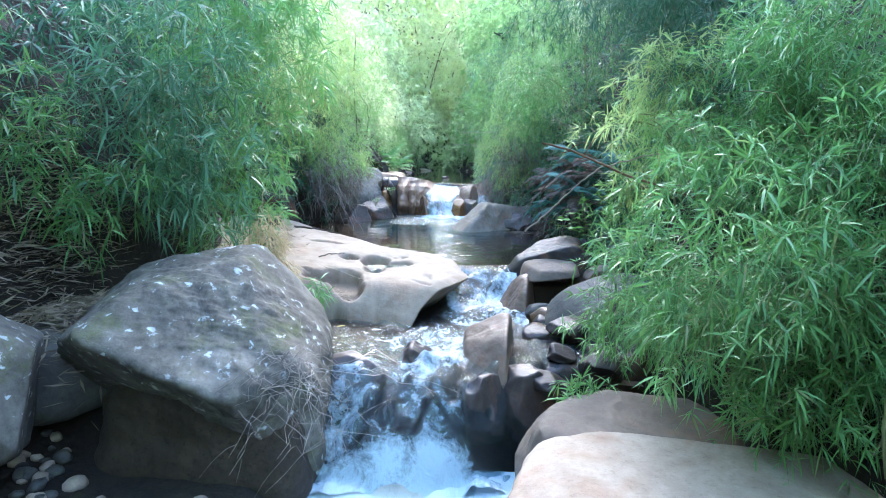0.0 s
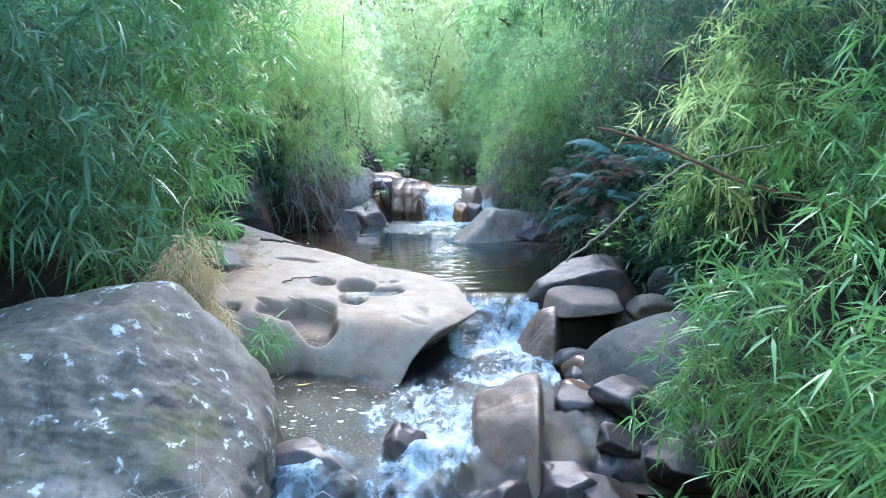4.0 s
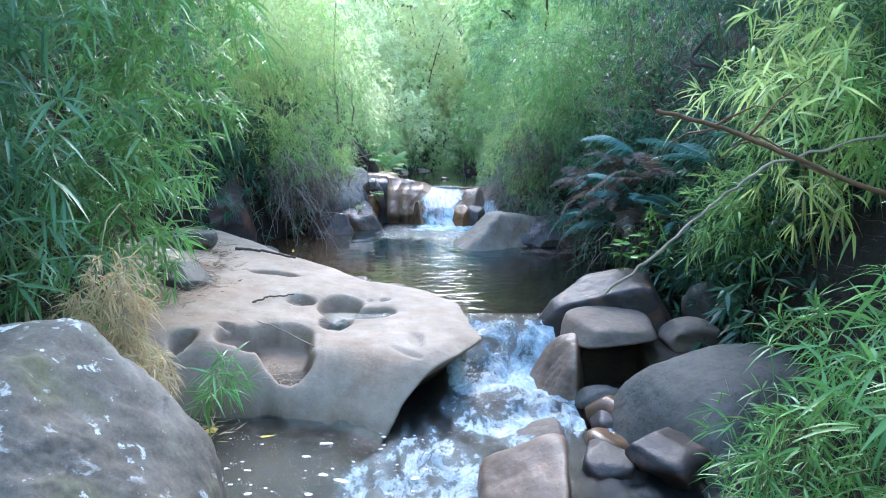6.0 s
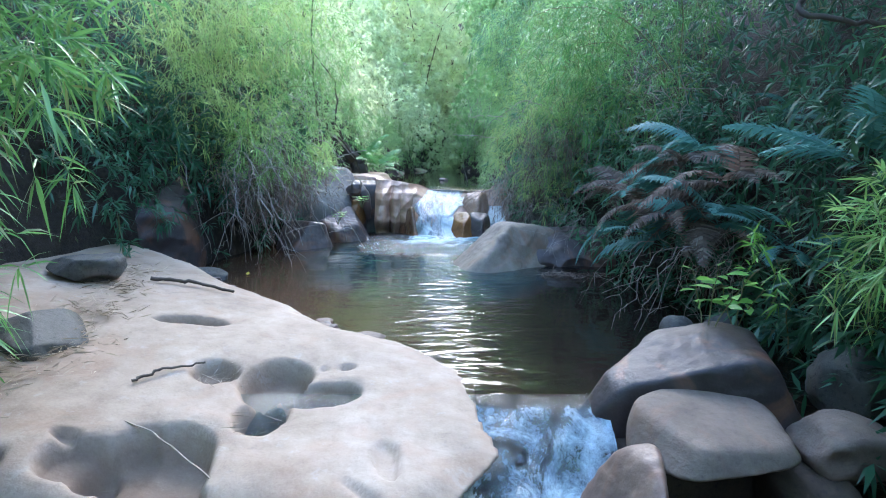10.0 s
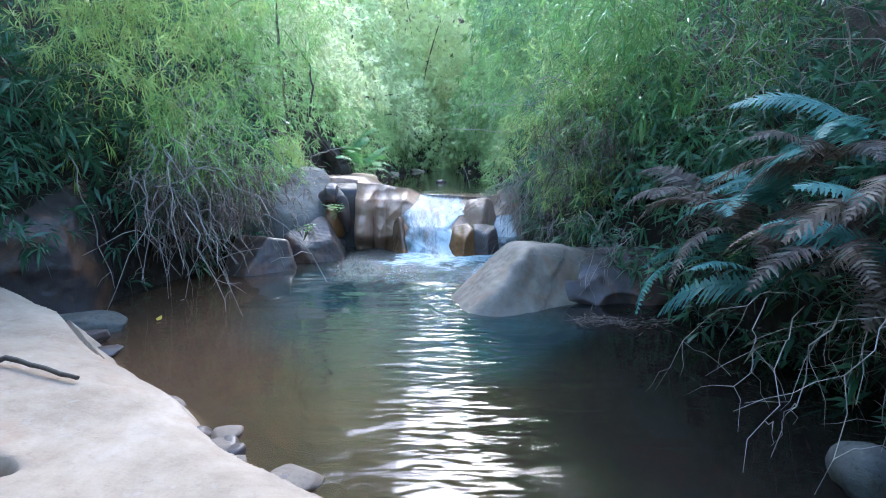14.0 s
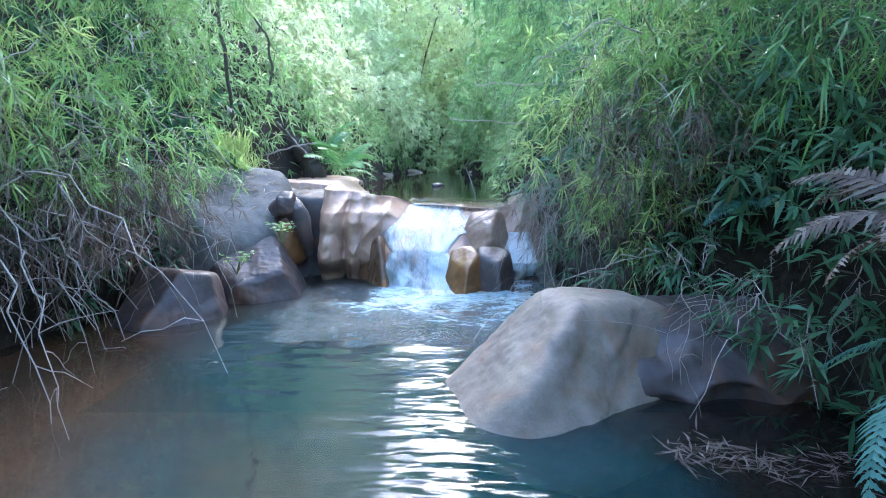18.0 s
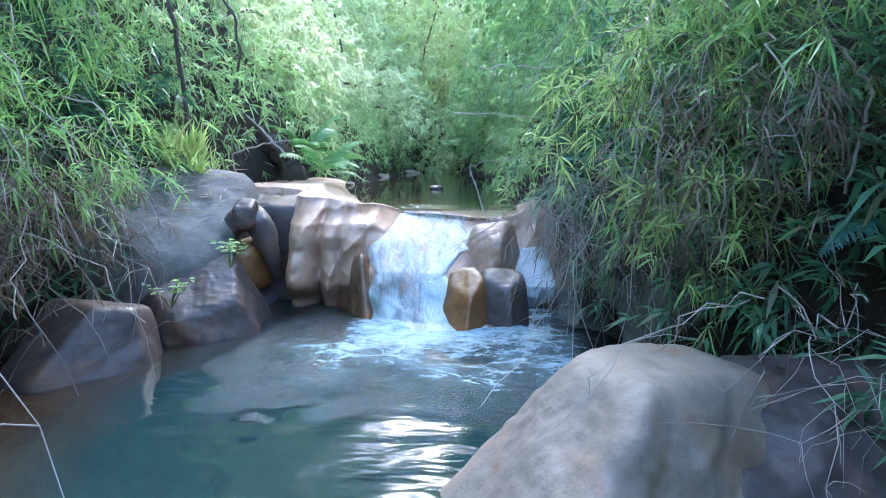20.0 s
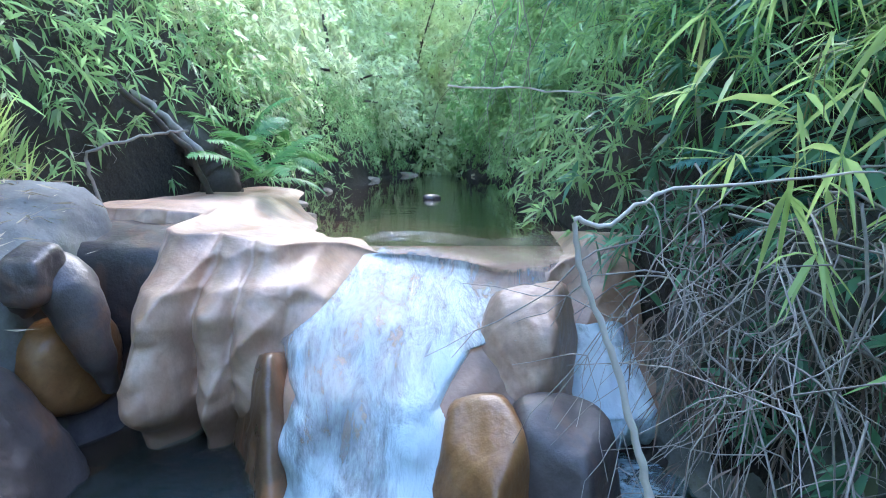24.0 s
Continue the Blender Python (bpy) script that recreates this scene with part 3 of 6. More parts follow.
def rib(name, label, pts, radii, seed, mat, category="rock", sides=28, steps=60):
    """A smooth water-worn rib of rock swept along a bent line, uneven in girth."""
    pts, t = np.array(pts, float), np.linspace(0, len(pts) - 1, steps)
    k = np.arange(len(pts))
    p, r = np.stack([np.interp(t, k, pts[:, i]) for i in range(3)], 1), np.interp(t, k, radii)
    for _ in range(10):
        p[1:-1], r[1:-1] = (p[:-2] + 2 * p[1:-1] + p[2:]) / 4, (r[:-2] + 2 * r[1:-1] + r[2:]) / 4
    V, F = tubes([p - p[0]], [r], sides)
    V = np.array(V, float)
    d = V + p[0]
    c = p[np.argmin(((d[:, None] - p[None]) ** 2).sum(2), 1)]
    V = V + (d - c) * (0.34 * lumps(d[:, 0], d[:, 1], d[:, 2], 1.7, 3, seed) + 0.10 * lumps(d[:, 0], d[:, 1], d[:, 2], 7, 2, seed + 4))[:, None]
    return thing(name, label, category, at=p[0], data=mesh_of(name, V, F, mat))


def hewn(name, label, at, planes, seed, mat, category="rock", sub=6, edge=13, rough=0.05, fine=0.012, scoops=(), group="", most=1.25):
    """A rock bounded by flat faces (way out, distance in metres) with worn edges, weathered lumps and hollows (centre, radius)."""
    u, f = ico(sub)
    q = np.full(len(u), (most * sorted(far for _, far in planes)[-2]) ** -float(edge))   # no corner reaches far out
    for way, far in planes:
        q += np.maximum(u @ unit_row(np.array(way, float)) / far, 0) ** edge
    p = u * (q ** (-1 / edge))[:, None]
    p = p * (1 + rough * lumps(p[:, 0], p[:, 1], p[:, 2], 0.8, 3, seed))[:, None]
    for c, rad in scoops:
        v = p - np.array(c, float)
        far = np.linalg.norm(v, axis=1, keepdims=True) * (1 + 0.10 * lumps(p[:, 0], p[:, 1], p[:, 2], 2.0, 2, seed + 17))[:, None]
        p = np.where(far < rad, np.array(c, float) + v / np.maximum(far, 1e-6) * rad, p)
    p = p + u * (fine * lumps(p[:, 0], p[:, 1], p[:, 2], 3.0, 3, seed + 60) - 0.6 * fine * np.abs(lumps(p[:, 0], p[:, 1], p[:, 2], 1.6, 3, seed + 71)) ** 0.5 + 0.25 * fine * lumps(p[:, 0], p[:, 1], p[:, 2], 12, 2, seed + 90))[:, None]
    return thing(name, label, category, group, at=at, data=mesh_of(name, p, f, mat))


hewn("boulder", "huge grey boulder with white lichen spots and mossy dark underside", (-1.55, 4.0, 0.40), [
    ((-0.12, -0.10, 1), 0.47), ((0.72, -0.05, 0.70), 0.44), ((0.30, -0.56, 0.78), 0.32), ((-0.34, -0.68, -0.64), 0.47), ((1, 0.12, -0.05), 0.72), ((-1, -0.12, 0.10), 1.0),
    ((0, 1, 0.2), 0.72), ((0, 0, -1), 1.1), ((-0.58, -0.25, 0.78), 0.64), ((0.6, -0.75, -0.2), 0.70)], 11, BOULDER, "boulder", sub=7, edge=17, rough=0.06, fine=0.024,
    scoops=[((-0.30, -0.55, 0.62), 0.34), ((0.62, -0.80, 0.05), 0.30), ((-0.62, 0.05, 0.86), 0.36)])
rock("boulder", "grey rounded boulder beside the larger lichen boulder", (-2.70, 3.4, 0.34), (0.40, 0.46, 0.46), (0, 0, 20), 12, BOULDER, "boulder", sub=5)
# dark rock added for the shade under the overhang
hewn("boulder", "added dark rock filling the shade under the great boulder's overhang", (-1.62, 4.2, -0.25), [((-0.2, -1, 0.2), 0.55), ((1, 0.1, 0.1), 0.72), ((-1, -0.1, 0.2), 0.72), ((0, 0, 1), 0.5), ((0, 1, 0), 0.5), ((0, 0, -1), 0.5)], 65, BED_AND_SHADE, "boulder", edge=9, rough=0.10, fine=0.02)
hewn("straw_bank", "low bank matted with pale dry straw behind the boulder", (-2.85, 4.35, 0.25), [((0.1, -0.2, 1), 0.30), ((-1, 0, 0.2), 0.6), ((1, -0.1, 0.4), 0.5), ((0, -1, 0.4), 0.5), ((0, 1, 0.3), 0.6), ((0, 0, -1), 0.4)], 98, PALE_GREY, "bank", sub=5, edge=8, rough=0.08, fine=0.02)
rock("flat_rock", "broad pale tan river rock worn smooth", (1.34, 2.84, -0.12), (1.26, 0.80, 0.33), (-3, 3, 8), 13, TAN_ROCK, sub=5, square=2.8, rough=0.06, cuts=[((0, 0, 1), 0.86)])
hewn("flat_rock", "low brown wet rock shelf beside the cascade", (0.98, 3.55, -0.14), [((0.02, -0.10, 1), 0.24), ((-0.9, -0.3, 0.35), 0.55), ((-0.3, -0.9, 0.45), 0.42), ((1, 0, 0.2), 0.7), ((0, 1, 0.3), 0.42), ((0, 0, -1), 0.4), ((-0.5, 0.6, 0.6), 0.44)], 14, RIVER_TAN, edge=10, rough=0.09, fine=0.018, scoops=[((-0.2, -0.1, 0.52), 0.30)])
hewn("fin_rock", "upright brown sandstone fin splitting the white water", (0.33, 4.72, 0.0), [((-0.45, -0.15, 0.85), 0.25), ((0.3, 0, 1), 0.38), ((-0.62, -0.55, 0.55), 0.25), ((1, -0.20, 0.08), 0.15), ((-0.1, -1, 0.1), 0.40), ((0, 1, 0.25), 0.28), ((0, 0, -1), 0.5), ((-1, 0.0, 0.1), 0.24)], 15, FIN_ROCK, edge=20, rough=0.025, fine=0.009)
rock("ledge_stone", "rounded dark rock veiled by the front fall", (-0.32, 4.66, -0.42), (0.42, 0.36, 0.36), (0, 0, 10), 16, WET_ROCK, sub=5, square=3.4, facets=9, scoops=11, fine=0.04)
rock("river_stone", "small dark wet stone in the white water", (-0.27, 4.52, 0.09), (0.11, 0.13, 0.12), (0, 25, 0), 17, WET_ROCK, sub=5, square=3.4, facets=9, scoops=11, fine=0.04, cuts=[((0.3, -0.3, 1), 0.8)])
rock("ledge_stone", "dark brown wet ledge rock between rills", (0.52, 4.42, -0.16), (0.22, 0.22, 0.30), (0, -10, 20), 18, WET_ROCK, sub=5, square=3.4, facets=9, scoops=11, fine=0.04, cuts=[((0, 0, 1), 0.8)])
rock("ledge_stone", "dark brown wet ledge rock between rills", (0.22, 4.30, -0.22), (0.16, 0.20, 0.30), (0, 6, -10), 19, WET_ROCK, sub=5, square=3.4, facets=9, scoops=11, fine=0.04)
rock("ledge_stone", "dark wet stone at the boulder's foot", (-0.74, 4.45, -0.02), (0.20, 0.22, 0.17), (0, 0, 40), 20, WET_ROCK, sub=5, square=3.4, facets=9, scoops=11, fine=0.04)
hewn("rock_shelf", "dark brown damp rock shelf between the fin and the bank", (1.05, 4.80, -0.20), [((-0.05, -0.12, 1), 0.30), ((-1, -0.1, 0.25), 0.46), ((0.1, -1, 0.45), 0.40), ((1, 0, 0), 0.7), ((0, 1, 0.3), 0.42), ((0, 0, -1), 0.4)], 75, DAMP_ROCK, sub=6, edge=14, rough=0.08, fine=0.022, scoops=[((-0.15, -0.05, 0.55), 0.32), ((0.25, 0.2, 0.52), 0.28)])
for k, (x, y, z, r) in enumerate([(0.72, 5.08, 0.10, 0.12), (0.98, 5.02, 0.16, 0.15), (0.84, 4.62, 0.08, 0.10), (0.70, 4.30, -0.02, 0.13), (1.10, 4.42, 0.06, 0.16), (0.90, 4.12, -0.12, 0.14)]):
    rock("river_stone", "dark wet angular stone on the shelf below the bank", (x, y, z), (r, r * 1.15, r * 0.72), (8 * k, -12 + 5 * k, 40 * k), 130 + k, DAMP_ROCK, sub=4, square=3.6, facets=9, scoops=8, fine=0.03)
hewn("boulder", "great dark boulder half hidden under the bank's bushes", (-3.05, 9.7, 0.75), [((0.75, -0.6, 0.1), 0.50), ((0.2, -0.95, 0.15), 0.55), ((0.9, 0.3, 0.1), 0.55), ((0.1, -0.3, 0.95), 0.55), ((-1, 0, 0), 0.6), ((0, 1, 0), 0.7), ((0, 0, -1), 0.7), ((0.6, -0.3, 0.7), 0.52)], 76, DAMP_ROCK, "boulder", edge=10, rough=0.08, fine=0.02)
hewn("angular_rock", "dark brown angular rock with a flat sloping top", (1.16, 6.60, 0.42), [((-0.34, -0.20, 1), 0.24), ((-0.80, -0.35, 0.75), 0.37), ((-0.20, -1, 0.10), 0.22), ((0.9, -0.3, 0.5), 0.36), ((0.2, 1, 0.2), 0.24), ((-0.6, 0.8, 0.2), 0.30), ((0, 0, -1), 0.5), ((0.25, -0.2, 1), 0.32)], 31, DAMP_ROCK, sub=6, edge=30, rough=0.035, fine=0.010, most=1.7, scoops=[((-0.05, -0.56, 0.0), 0.32)])
hewn("flat_rock", "pale rounded rock capping a dark hollow", (1.06, 6.16, 0.40), [((0.02, -0.10, 1), 0.105), ((-0.8, -0.35, 0.55), 0.24), ((0.1, -1, 0.45), 0.20), ((1, -0.2, 0.15), 0.28), ((0, 1, 0.1), 0.34), ((0.1, -0.12, -1), 0.035), ((0.7, -0.2, 0.7), 0.25)], 32, RIVER_TAN, sub=6, edge=9, rough=0.05, fine=0.008)
# the hollow's black shade is put into these two rocks' colour
hewn("angular_rock", "rock wall coloured dark for the shaded hollow under a pale cap", (1.14, 6.52, 0.05), [((0, 0, 1), 0.24), ((0.1, -1, -0.15), 0.26), ((-1, 0, 0.1), 0.46), ((1, 0, 0), 0.42), ((0, 1, 0), 0.2), ((0, 0, -1), 0.4)], 71, BED_AND_SHADE, sub=5, edge=12)
hewn("angular_rock", "rock coloured dark closing the side of the shaded hollow", (1.36, 6.16, 0.08), [((0, -0.2, 1), 0.24), ((0.1, -1, 0.1), 0.22), ((-1, 0.1, -0.1), 0.10), ((1, 0, 0), 0.2), ((0, 1, 0), 0.3), ((0, 0, -1), 0.4)], 74, BED_AND_SHADE, sub=5, edge=12)
hewn("rock_spur", "brown water-worn rock buttress beside the chute", (0.74, 5.98, 0.10), [((-0.85, -0.25, 0.45), 0.15), ((0, -1, 0.45), 0.22), ((1, -0.30, 0.10), 0.075), ((-0.3, -0.35, 0.9), 0.27), ((0, 1, 0), 0.3), ((0, 0, -1), 0.4), ((-0.6, -0.75, 0.1), 0.20)], 72, FIN_ROCK, sub=6, edge=9, rough=0.12, fine=0.014, scoops=[((-0.20, -0.30, 0.12), 0.17)])
hewn("river_stone", "smooth tan rock rounding down into the white water", (0.47, 5.44, -0.12), [((-0.3, -0.2, 1), 0.17), ((-0.9, -0.3, 0.4), 0.22), ((0.9, -0.2, 0.3), 0.17), ((0, -1, 0.4), 0.26), ((0.1, 1, 0.35), 0.24), ((0, 0, -1), 0.3)], 77, RIVER_TAN, sub=6, edge=7, rough=0.08, fine=0.010)
rib("river_stone", "small brown rock curl in front of the dark hollow", [(0.78, 5.66, 0.08), (0.90, 5.62, 0.13), (0.99, 5.52, 0.10), (1.0, 5.42, -0.02)], (0.05, 0.075, 0.085, 0.08), 73, BROWN_ROCK)
rock("river_stone", "rounded tan stone beside the outlet", (1.58, 6.22, 0.36), (0.20, 0.17, 0.13), (0, 0, 15), 33, RIVER_TAN, sub=4)
rock("river_stone", "rounded dark stone under the bank", (1.90, 6.55, 0.48), (0.20, 0.18, 0.17), (0, 0, 0), 34, GREY_ROCK, sub=4)
hewn("boulder", "large smooth grey-green river boulder below the bamboo", (1.42, 5.36, 0.05), [((-0.15, -0.15, 1), 0.46), ((-0.85, -0.35, 0.45), 0.46), ((0.2, -0.8, 0.6), 0.46), ((1, 0, 0.2), 0.6), ((0, 1, 0.25), 0.34), ((0, 0, -1), 0.5), ((-0.6, -0.2, 0.8), 0.46)], 35, GREY_ROCK, "boulder", edge=11, rough=0.05, fine=0.008)
rock("river_stone", "small rounded stone at the pool's edge", (1.42, 7.45, 0.45), (0.10, 0.10, 0.12), (0, 0, 0), 36, GREY_ROCK, sub=3)
rock("river_stone", "small rounded stone at the pool's edge", (1.62, 7.35, 0.46), (0.15, 0.12, 0.16), (0, 10, 0), 37, GREY_ROCK, sub=4)
rock("river_stone", "dark wet pebble among the outlet rocks", (0.86, 5.55, 0.08), (0.09, 0.10, 0.07), (0, 0, 0), 38, WET_ROCK, sub=3)
rock("river_stone", "flat wet stone among the outlet rocks", (0.86, 5.75, 0.16), (0.15, 0.09, 0.05), (0, -10, 10), 39, GREY_ROCK, sub=3)
rock("river_stone", "brown wet stone among the outlet rocks", (0.80, 5.35, 0.05), (0.10, 0.12, 0.08), (0, 0, 30), 40, BROWN_ROCK, sub=3)
hewn("outcrop", "pale smooth outcrop sloping into the pool", (0.62, 10.1, 0.45), [((-0.62, -0.15, 0.77), 0.315), ((-0.2, -0.85, 0.5), 0.52), ((0.50, -0.74, 0.45), 0.34), ((0.1, 0.05, 1), 0.41), ((-0.3, 1, 0.2), 0.45), ((1, 0, 0.1), 0.7), ((0, 0, -1), 0.6), ((-0.6, 0.6, 0.5), 0.36)], 41, OUTCROP_ROCK, edge=15, rough=0.05, fine=0.014, scoops=[((0.38, -0.62, 0.40), 0.36)])
hewn("outcrop", "long dark rock shelf running along the bank beside the pool", (1.45, 10.25, 0.30), [((-0.05, -0.22, 1), 0.44), ((0.05, -1, 0.45), 0.40), ((-1, -0.2, 0.2), 0.66), ((1, 0, 0.2), 0.8), ((0, 1, 0.5), 0.42), ((0, 0, -1), 0.5), ((-0.1, -0.7, 0.75), 0.45)], 42, WET_ROCK, edge=12, rough=0.09, fine=0.020, scoops=[((-0.10, -0.68, 0.12), 0.34), ((-0.42, -0.60, 0.02), 0.28), ((0.30, -0.70, 0.05), 0.34), ((-0.38, -0.40, 0.60), 0.34), ((0.35, -0.42, 0.64), 0.36), ((-0.02, -0.28, 0.68), 0.30)])
hewn("earth_bank", "steep mossy grey earth bank beside the fall", (1.64, 11.95, 0.66), [((-0.92, -0.20, 0.30), 0.58), ((-0.35, -0.95, 0.2), 0.85), ((0, 0, 1), 0.66), ((1, 0, 0), 0.6), ((0, 1, 0), 1.3), ((0, 0, -1), 0.6)], 97, MOSSY_BANK, "bank", sub=6, edge=10, rough=0.20, fine=0.05, scoops=[((-0.75, -0.55, 0.35), 0.32), ((-0.78, 0.15, 0.05), 0.30), ((-0.72, -0.25, -0.20), 0.26)])
rock("outcrop", "grey-tan rock under the overhanging bamboo", (1.55, 11.4, 0.24), (0.40, 0.65, 0.30), (0, 0, 0), 43, RIVER_TAN, "rock", sub=5)
hewn("boulder", "dark purple-brown boulder at the foot of the fall", (-1.46, 11.98, 0.48), [((0.1, -0.45, 0.9), 0.25), ((0.55, -0.75, 0.3), 0.30), ((-0.55, -0.8, 0.25), 0.32), ((0.85, 0.1, 0.45), 0.32), ((-0.7, 0, 0.75), 0.34), ((0, 1, 0.2), 0.4), ((0, 0, -1), 0.4), ((0, -1, -0.3), 0.34)], 44, WET_ROCK, "boulder", edge=18, rough=0.07, fine=0.016, scoops=[((0.10, -0.55, 0.34), 0.30)])
hewn("river_stone", "dark bluish wedge of rock at the pool's edge", (-1.80, 11.32, 0.50), [((-0.35, -0.55, 0.75), 0.20), ((0.6, -0.65, 0.4), 0.22), ((-0.9, -0.2, 0.3), 0.32), ((0.9, 0.2, 0.3), 0.30), ((0, 1, 0.1), 0.34), ((0, 0, -1), 0.3), ((0.1, 0.2, 1), 0.24)], 45, WET_ROCK, sub=5, edge=20, rough=0.05, fine=0.012)
hewn("boulder", "sloping dusty grey rock shelf strewn with straw above the fall", (-2.1, 12.7, 0.9), [((0.30, -0.46, 0.836), 0.474), ((-0.15, -1, 0.15), 0.70), ((1, -0.1, 0.25), 0.72), ((-1, 0, 0), 0.9), ((0, 1, 0), 0.7), ((0, 0, -1), 0.6), ((0, 0.1, 1), 0.56)], 46, PALE_GREY, "boulder", edge=16, rough=0.06, fine=0.022)


# ---- the pale slab with potholes ----
POTHOLES = [  # groups of ovals that run together: (centre, half sizes, turn), then how deep they are
    ([(-1.50, 7.30, 0.21, 0.085, 4)], 0.10), ([(-1.12, 6.74, 0.10, 0.13, 0)], 0.09),
    ([(-0.86, 6.72, 0.16, 0.26, -6), (-0.60, 6.58, 0.20, 0.13, 8), (-0.80, 6.38, 0.11, 0.16, 0)], 0.15),
    ([(-1.06, 6.00, 0.21, 0.25, 12), (-1.22, 6.02, 0.14, 0.20, 0), (-0.98, 5.86, 0.15, 0.12, 0)], 0.17),
    ([(-1.36, 5.99, 0.12, 0.14, 30)], 0.09), ([(-1.68, 5.90, 0.10, 0.09, 0)], 0.10), ([(-1.47, 6.10, 0.05, 0.035, 0)], 0.04), ([(-0.52, 6.88, 0.05, 0.04, 0)], 0.03),
    ([(-0.66, 6.86, 0.03, 0.03, 0)], 0.02), ([(-0.20, 6.08, 0.055, 0.14, 12)], 0.035), ([(-1.04, 5.60, 0.10, 0.10, 40)], 0.12), ([(-0.28, 5.86, 0.03, 0.14, 50)], 0.02)]


def slab_height(x, y, silt=False):
    x, y = np.asarray(x, float), np.asarray(y, float)
    dirt_and_shade = 0 * x
    d = edge_distance(x, y, SLAB) + 0.03 * lumps(x, y, 0, 0.9, 4, 60)
    z = 0.45 + 0.14 * np.maximum(0, -x - 0.75) + 0.07 * (np.minimum(y, 7.2) - 6.75) + 0.022 * lumps(x, y, 0, 0.5, 3, 61) + 0.004 * lumps(x, y, 0, 3, 3, 62)
    # ripple-like wear and broken crusts across the bedding
    z = z + 0.010 * np.abs(lumps(x * 0.8, y * 1.3, 0, 0.9, 3, 65)) ** 0.6
    z = z - 0.010 * smooth(0.035, 0.0, np.abs(lumps(x * 0.5, y * 0.9, 0, 0.42, 2, 68))) * smooth(0.0, 0.5, lumps(x, y, 0, 0.6, 2, 69))
    # the front rolls down to the lower pool, gently towards the nose
    front = y - np.interp(x, [-1.9, -1.28, -0.71, -0.39, 0.05, 0.3], [5.62, 5.60, 5.56, 5.36, 5.28, 5.28])
    reach = np.interp(x, [-1.3, -1.0, -0.35], [0.13, 0.16, 0.42])
    roll = 0.02 + 0.43 * (1 - np.exp(-np.maximum(front, 0) / reach)) + 0.3 * np.maximum(front - 0.15, 0)
    z = -0.03 * np.log(np.exp(-z / 0.03) + np.exp(-(roll + 0.02) / 0.03))
    warp, lag = 0.06 * lumps(x, y, 0, 1.1, 3, 63), 0.05 * lumps(x, y, 0, 1.2, 3, 66)
    wall = 0.80 + 0.14 * lumps(x, y, 0, 0.9, 2, 67)
    for ovals, deep in POTHOLES:
        r = 9.0 + 0 * x
        for cx, cy, a, b, turn in ovals:
            c, s = math.cos(radians(turn)), math.sin(radians(turn))
            one = np.hypot(((x + warp - cx) * c + (y + lag - cy) * s) / a, (-(x + warp - cx) * s + (y + lag - cy) * c) / b)
            r = np.minimum(r, one)
        dirt_and_shade = np.maximum(dirt_and_shade, smooth(0.95, 0.70, r) * min(1, deep / 0.09))
        z = z - deep * (0.72 * smooth(1.0, wall - 0.12, r) + 0.28 * np.clip(1 - r * r, 0, 1)) - 0.06 * deep * smooth(1.35, 1.0, r)
    poolside = smooth(-0.2, 0.35, (x + y - 6.6) / 2)
    z = z - (1 - poolside) * 0.03 * (1 - smooth(0.0, 0.12, d)) - poolside * 0.045 * (1 - smooth(0.0, 0.28, d))
    z = np.where(d < 0, z + np.where(poolside > 0.5, 1.1, 5.0) * d, z)
    if silt:   # dirt and painted shade in the hollows, browner below the water
        return np.maximum(dirt_and_shade * (0.7 + 0.3 * lumps(x, y, 0, 2.0, 3, 64)), smooth(0.0, 0.05, np.where(poolside > 0.5, POOL, LOWER) - 0.01 - z))
    return z


sx, sy = axis((-3.6, 0.4, 0.016)), axis((5.2, 9.3, 0.016))
X, Y = np.meshgrid(sx, sy)
Z = slab_height(X, Y)
fa = grid_faces(len(sx), len(sy))
keep = (Z.ravel()[fa] > -0.35).any(1)
# the stream has undercut the slab's edge above the chute
D = edge_distance(X, Y, SLAB) + 0.03 * lumps(X, Y, 0, 0.9, 4, 60)
under = np.clip(-D, 0, 0.10) * 7.5 * smooth(0.2, 0.0, (X + Y - 6.6) / 2) * smooth(-1.0, -0.45, X)
gy_, gx_ = np.gradient(edge_distance(X, Y, SLAB), sy, sx)
X, Y0, Y = X + gx_ * under, Y, Y + gy_ * under
thing("rock_slab", "pale tan sandstone slab with dark potholes beside the pool", "rock slab", data=mesh_of("rock_slab", np.stack([X, Y, np.maximum(Z, -0.4)], -1).reshape(-1, 3), fa[keep], SANDSTONE, foam=slab_height(X, Y0, True).ravel()))


rs = np.random.RandomState(380)
for k in range(16):
    t = rs.uniform(0, 1)
    x, y = np.interp(t, [0, 0.35, 0.7, 1], [-0.30, -0.66, -0.92, -1.35]) + rs.normal() * 0.03, np.interp(t, [0, 0.35, 0.7, 1], [7.32, 7.56, 7.76, 8.18]) + rs.normal() * 0.04
    r = rs.uniform(0.03, 0.075)
    rock("rock_flake", "broken wet flake of sandstone along the slab's edge", (x, y, POOL + 0.004), (r * 1.4, r, 0.016 + 0.14 * r), (rs.uniform(-8, 8), rs.uniform(-8, 8), rs.uniform(0, 180)), 381 + k, RIVER_TAN if k % 3 else WET_ROCK, "rock", "flakes along the slab", sub=3, square=3.4, facets=9, scoops=3)
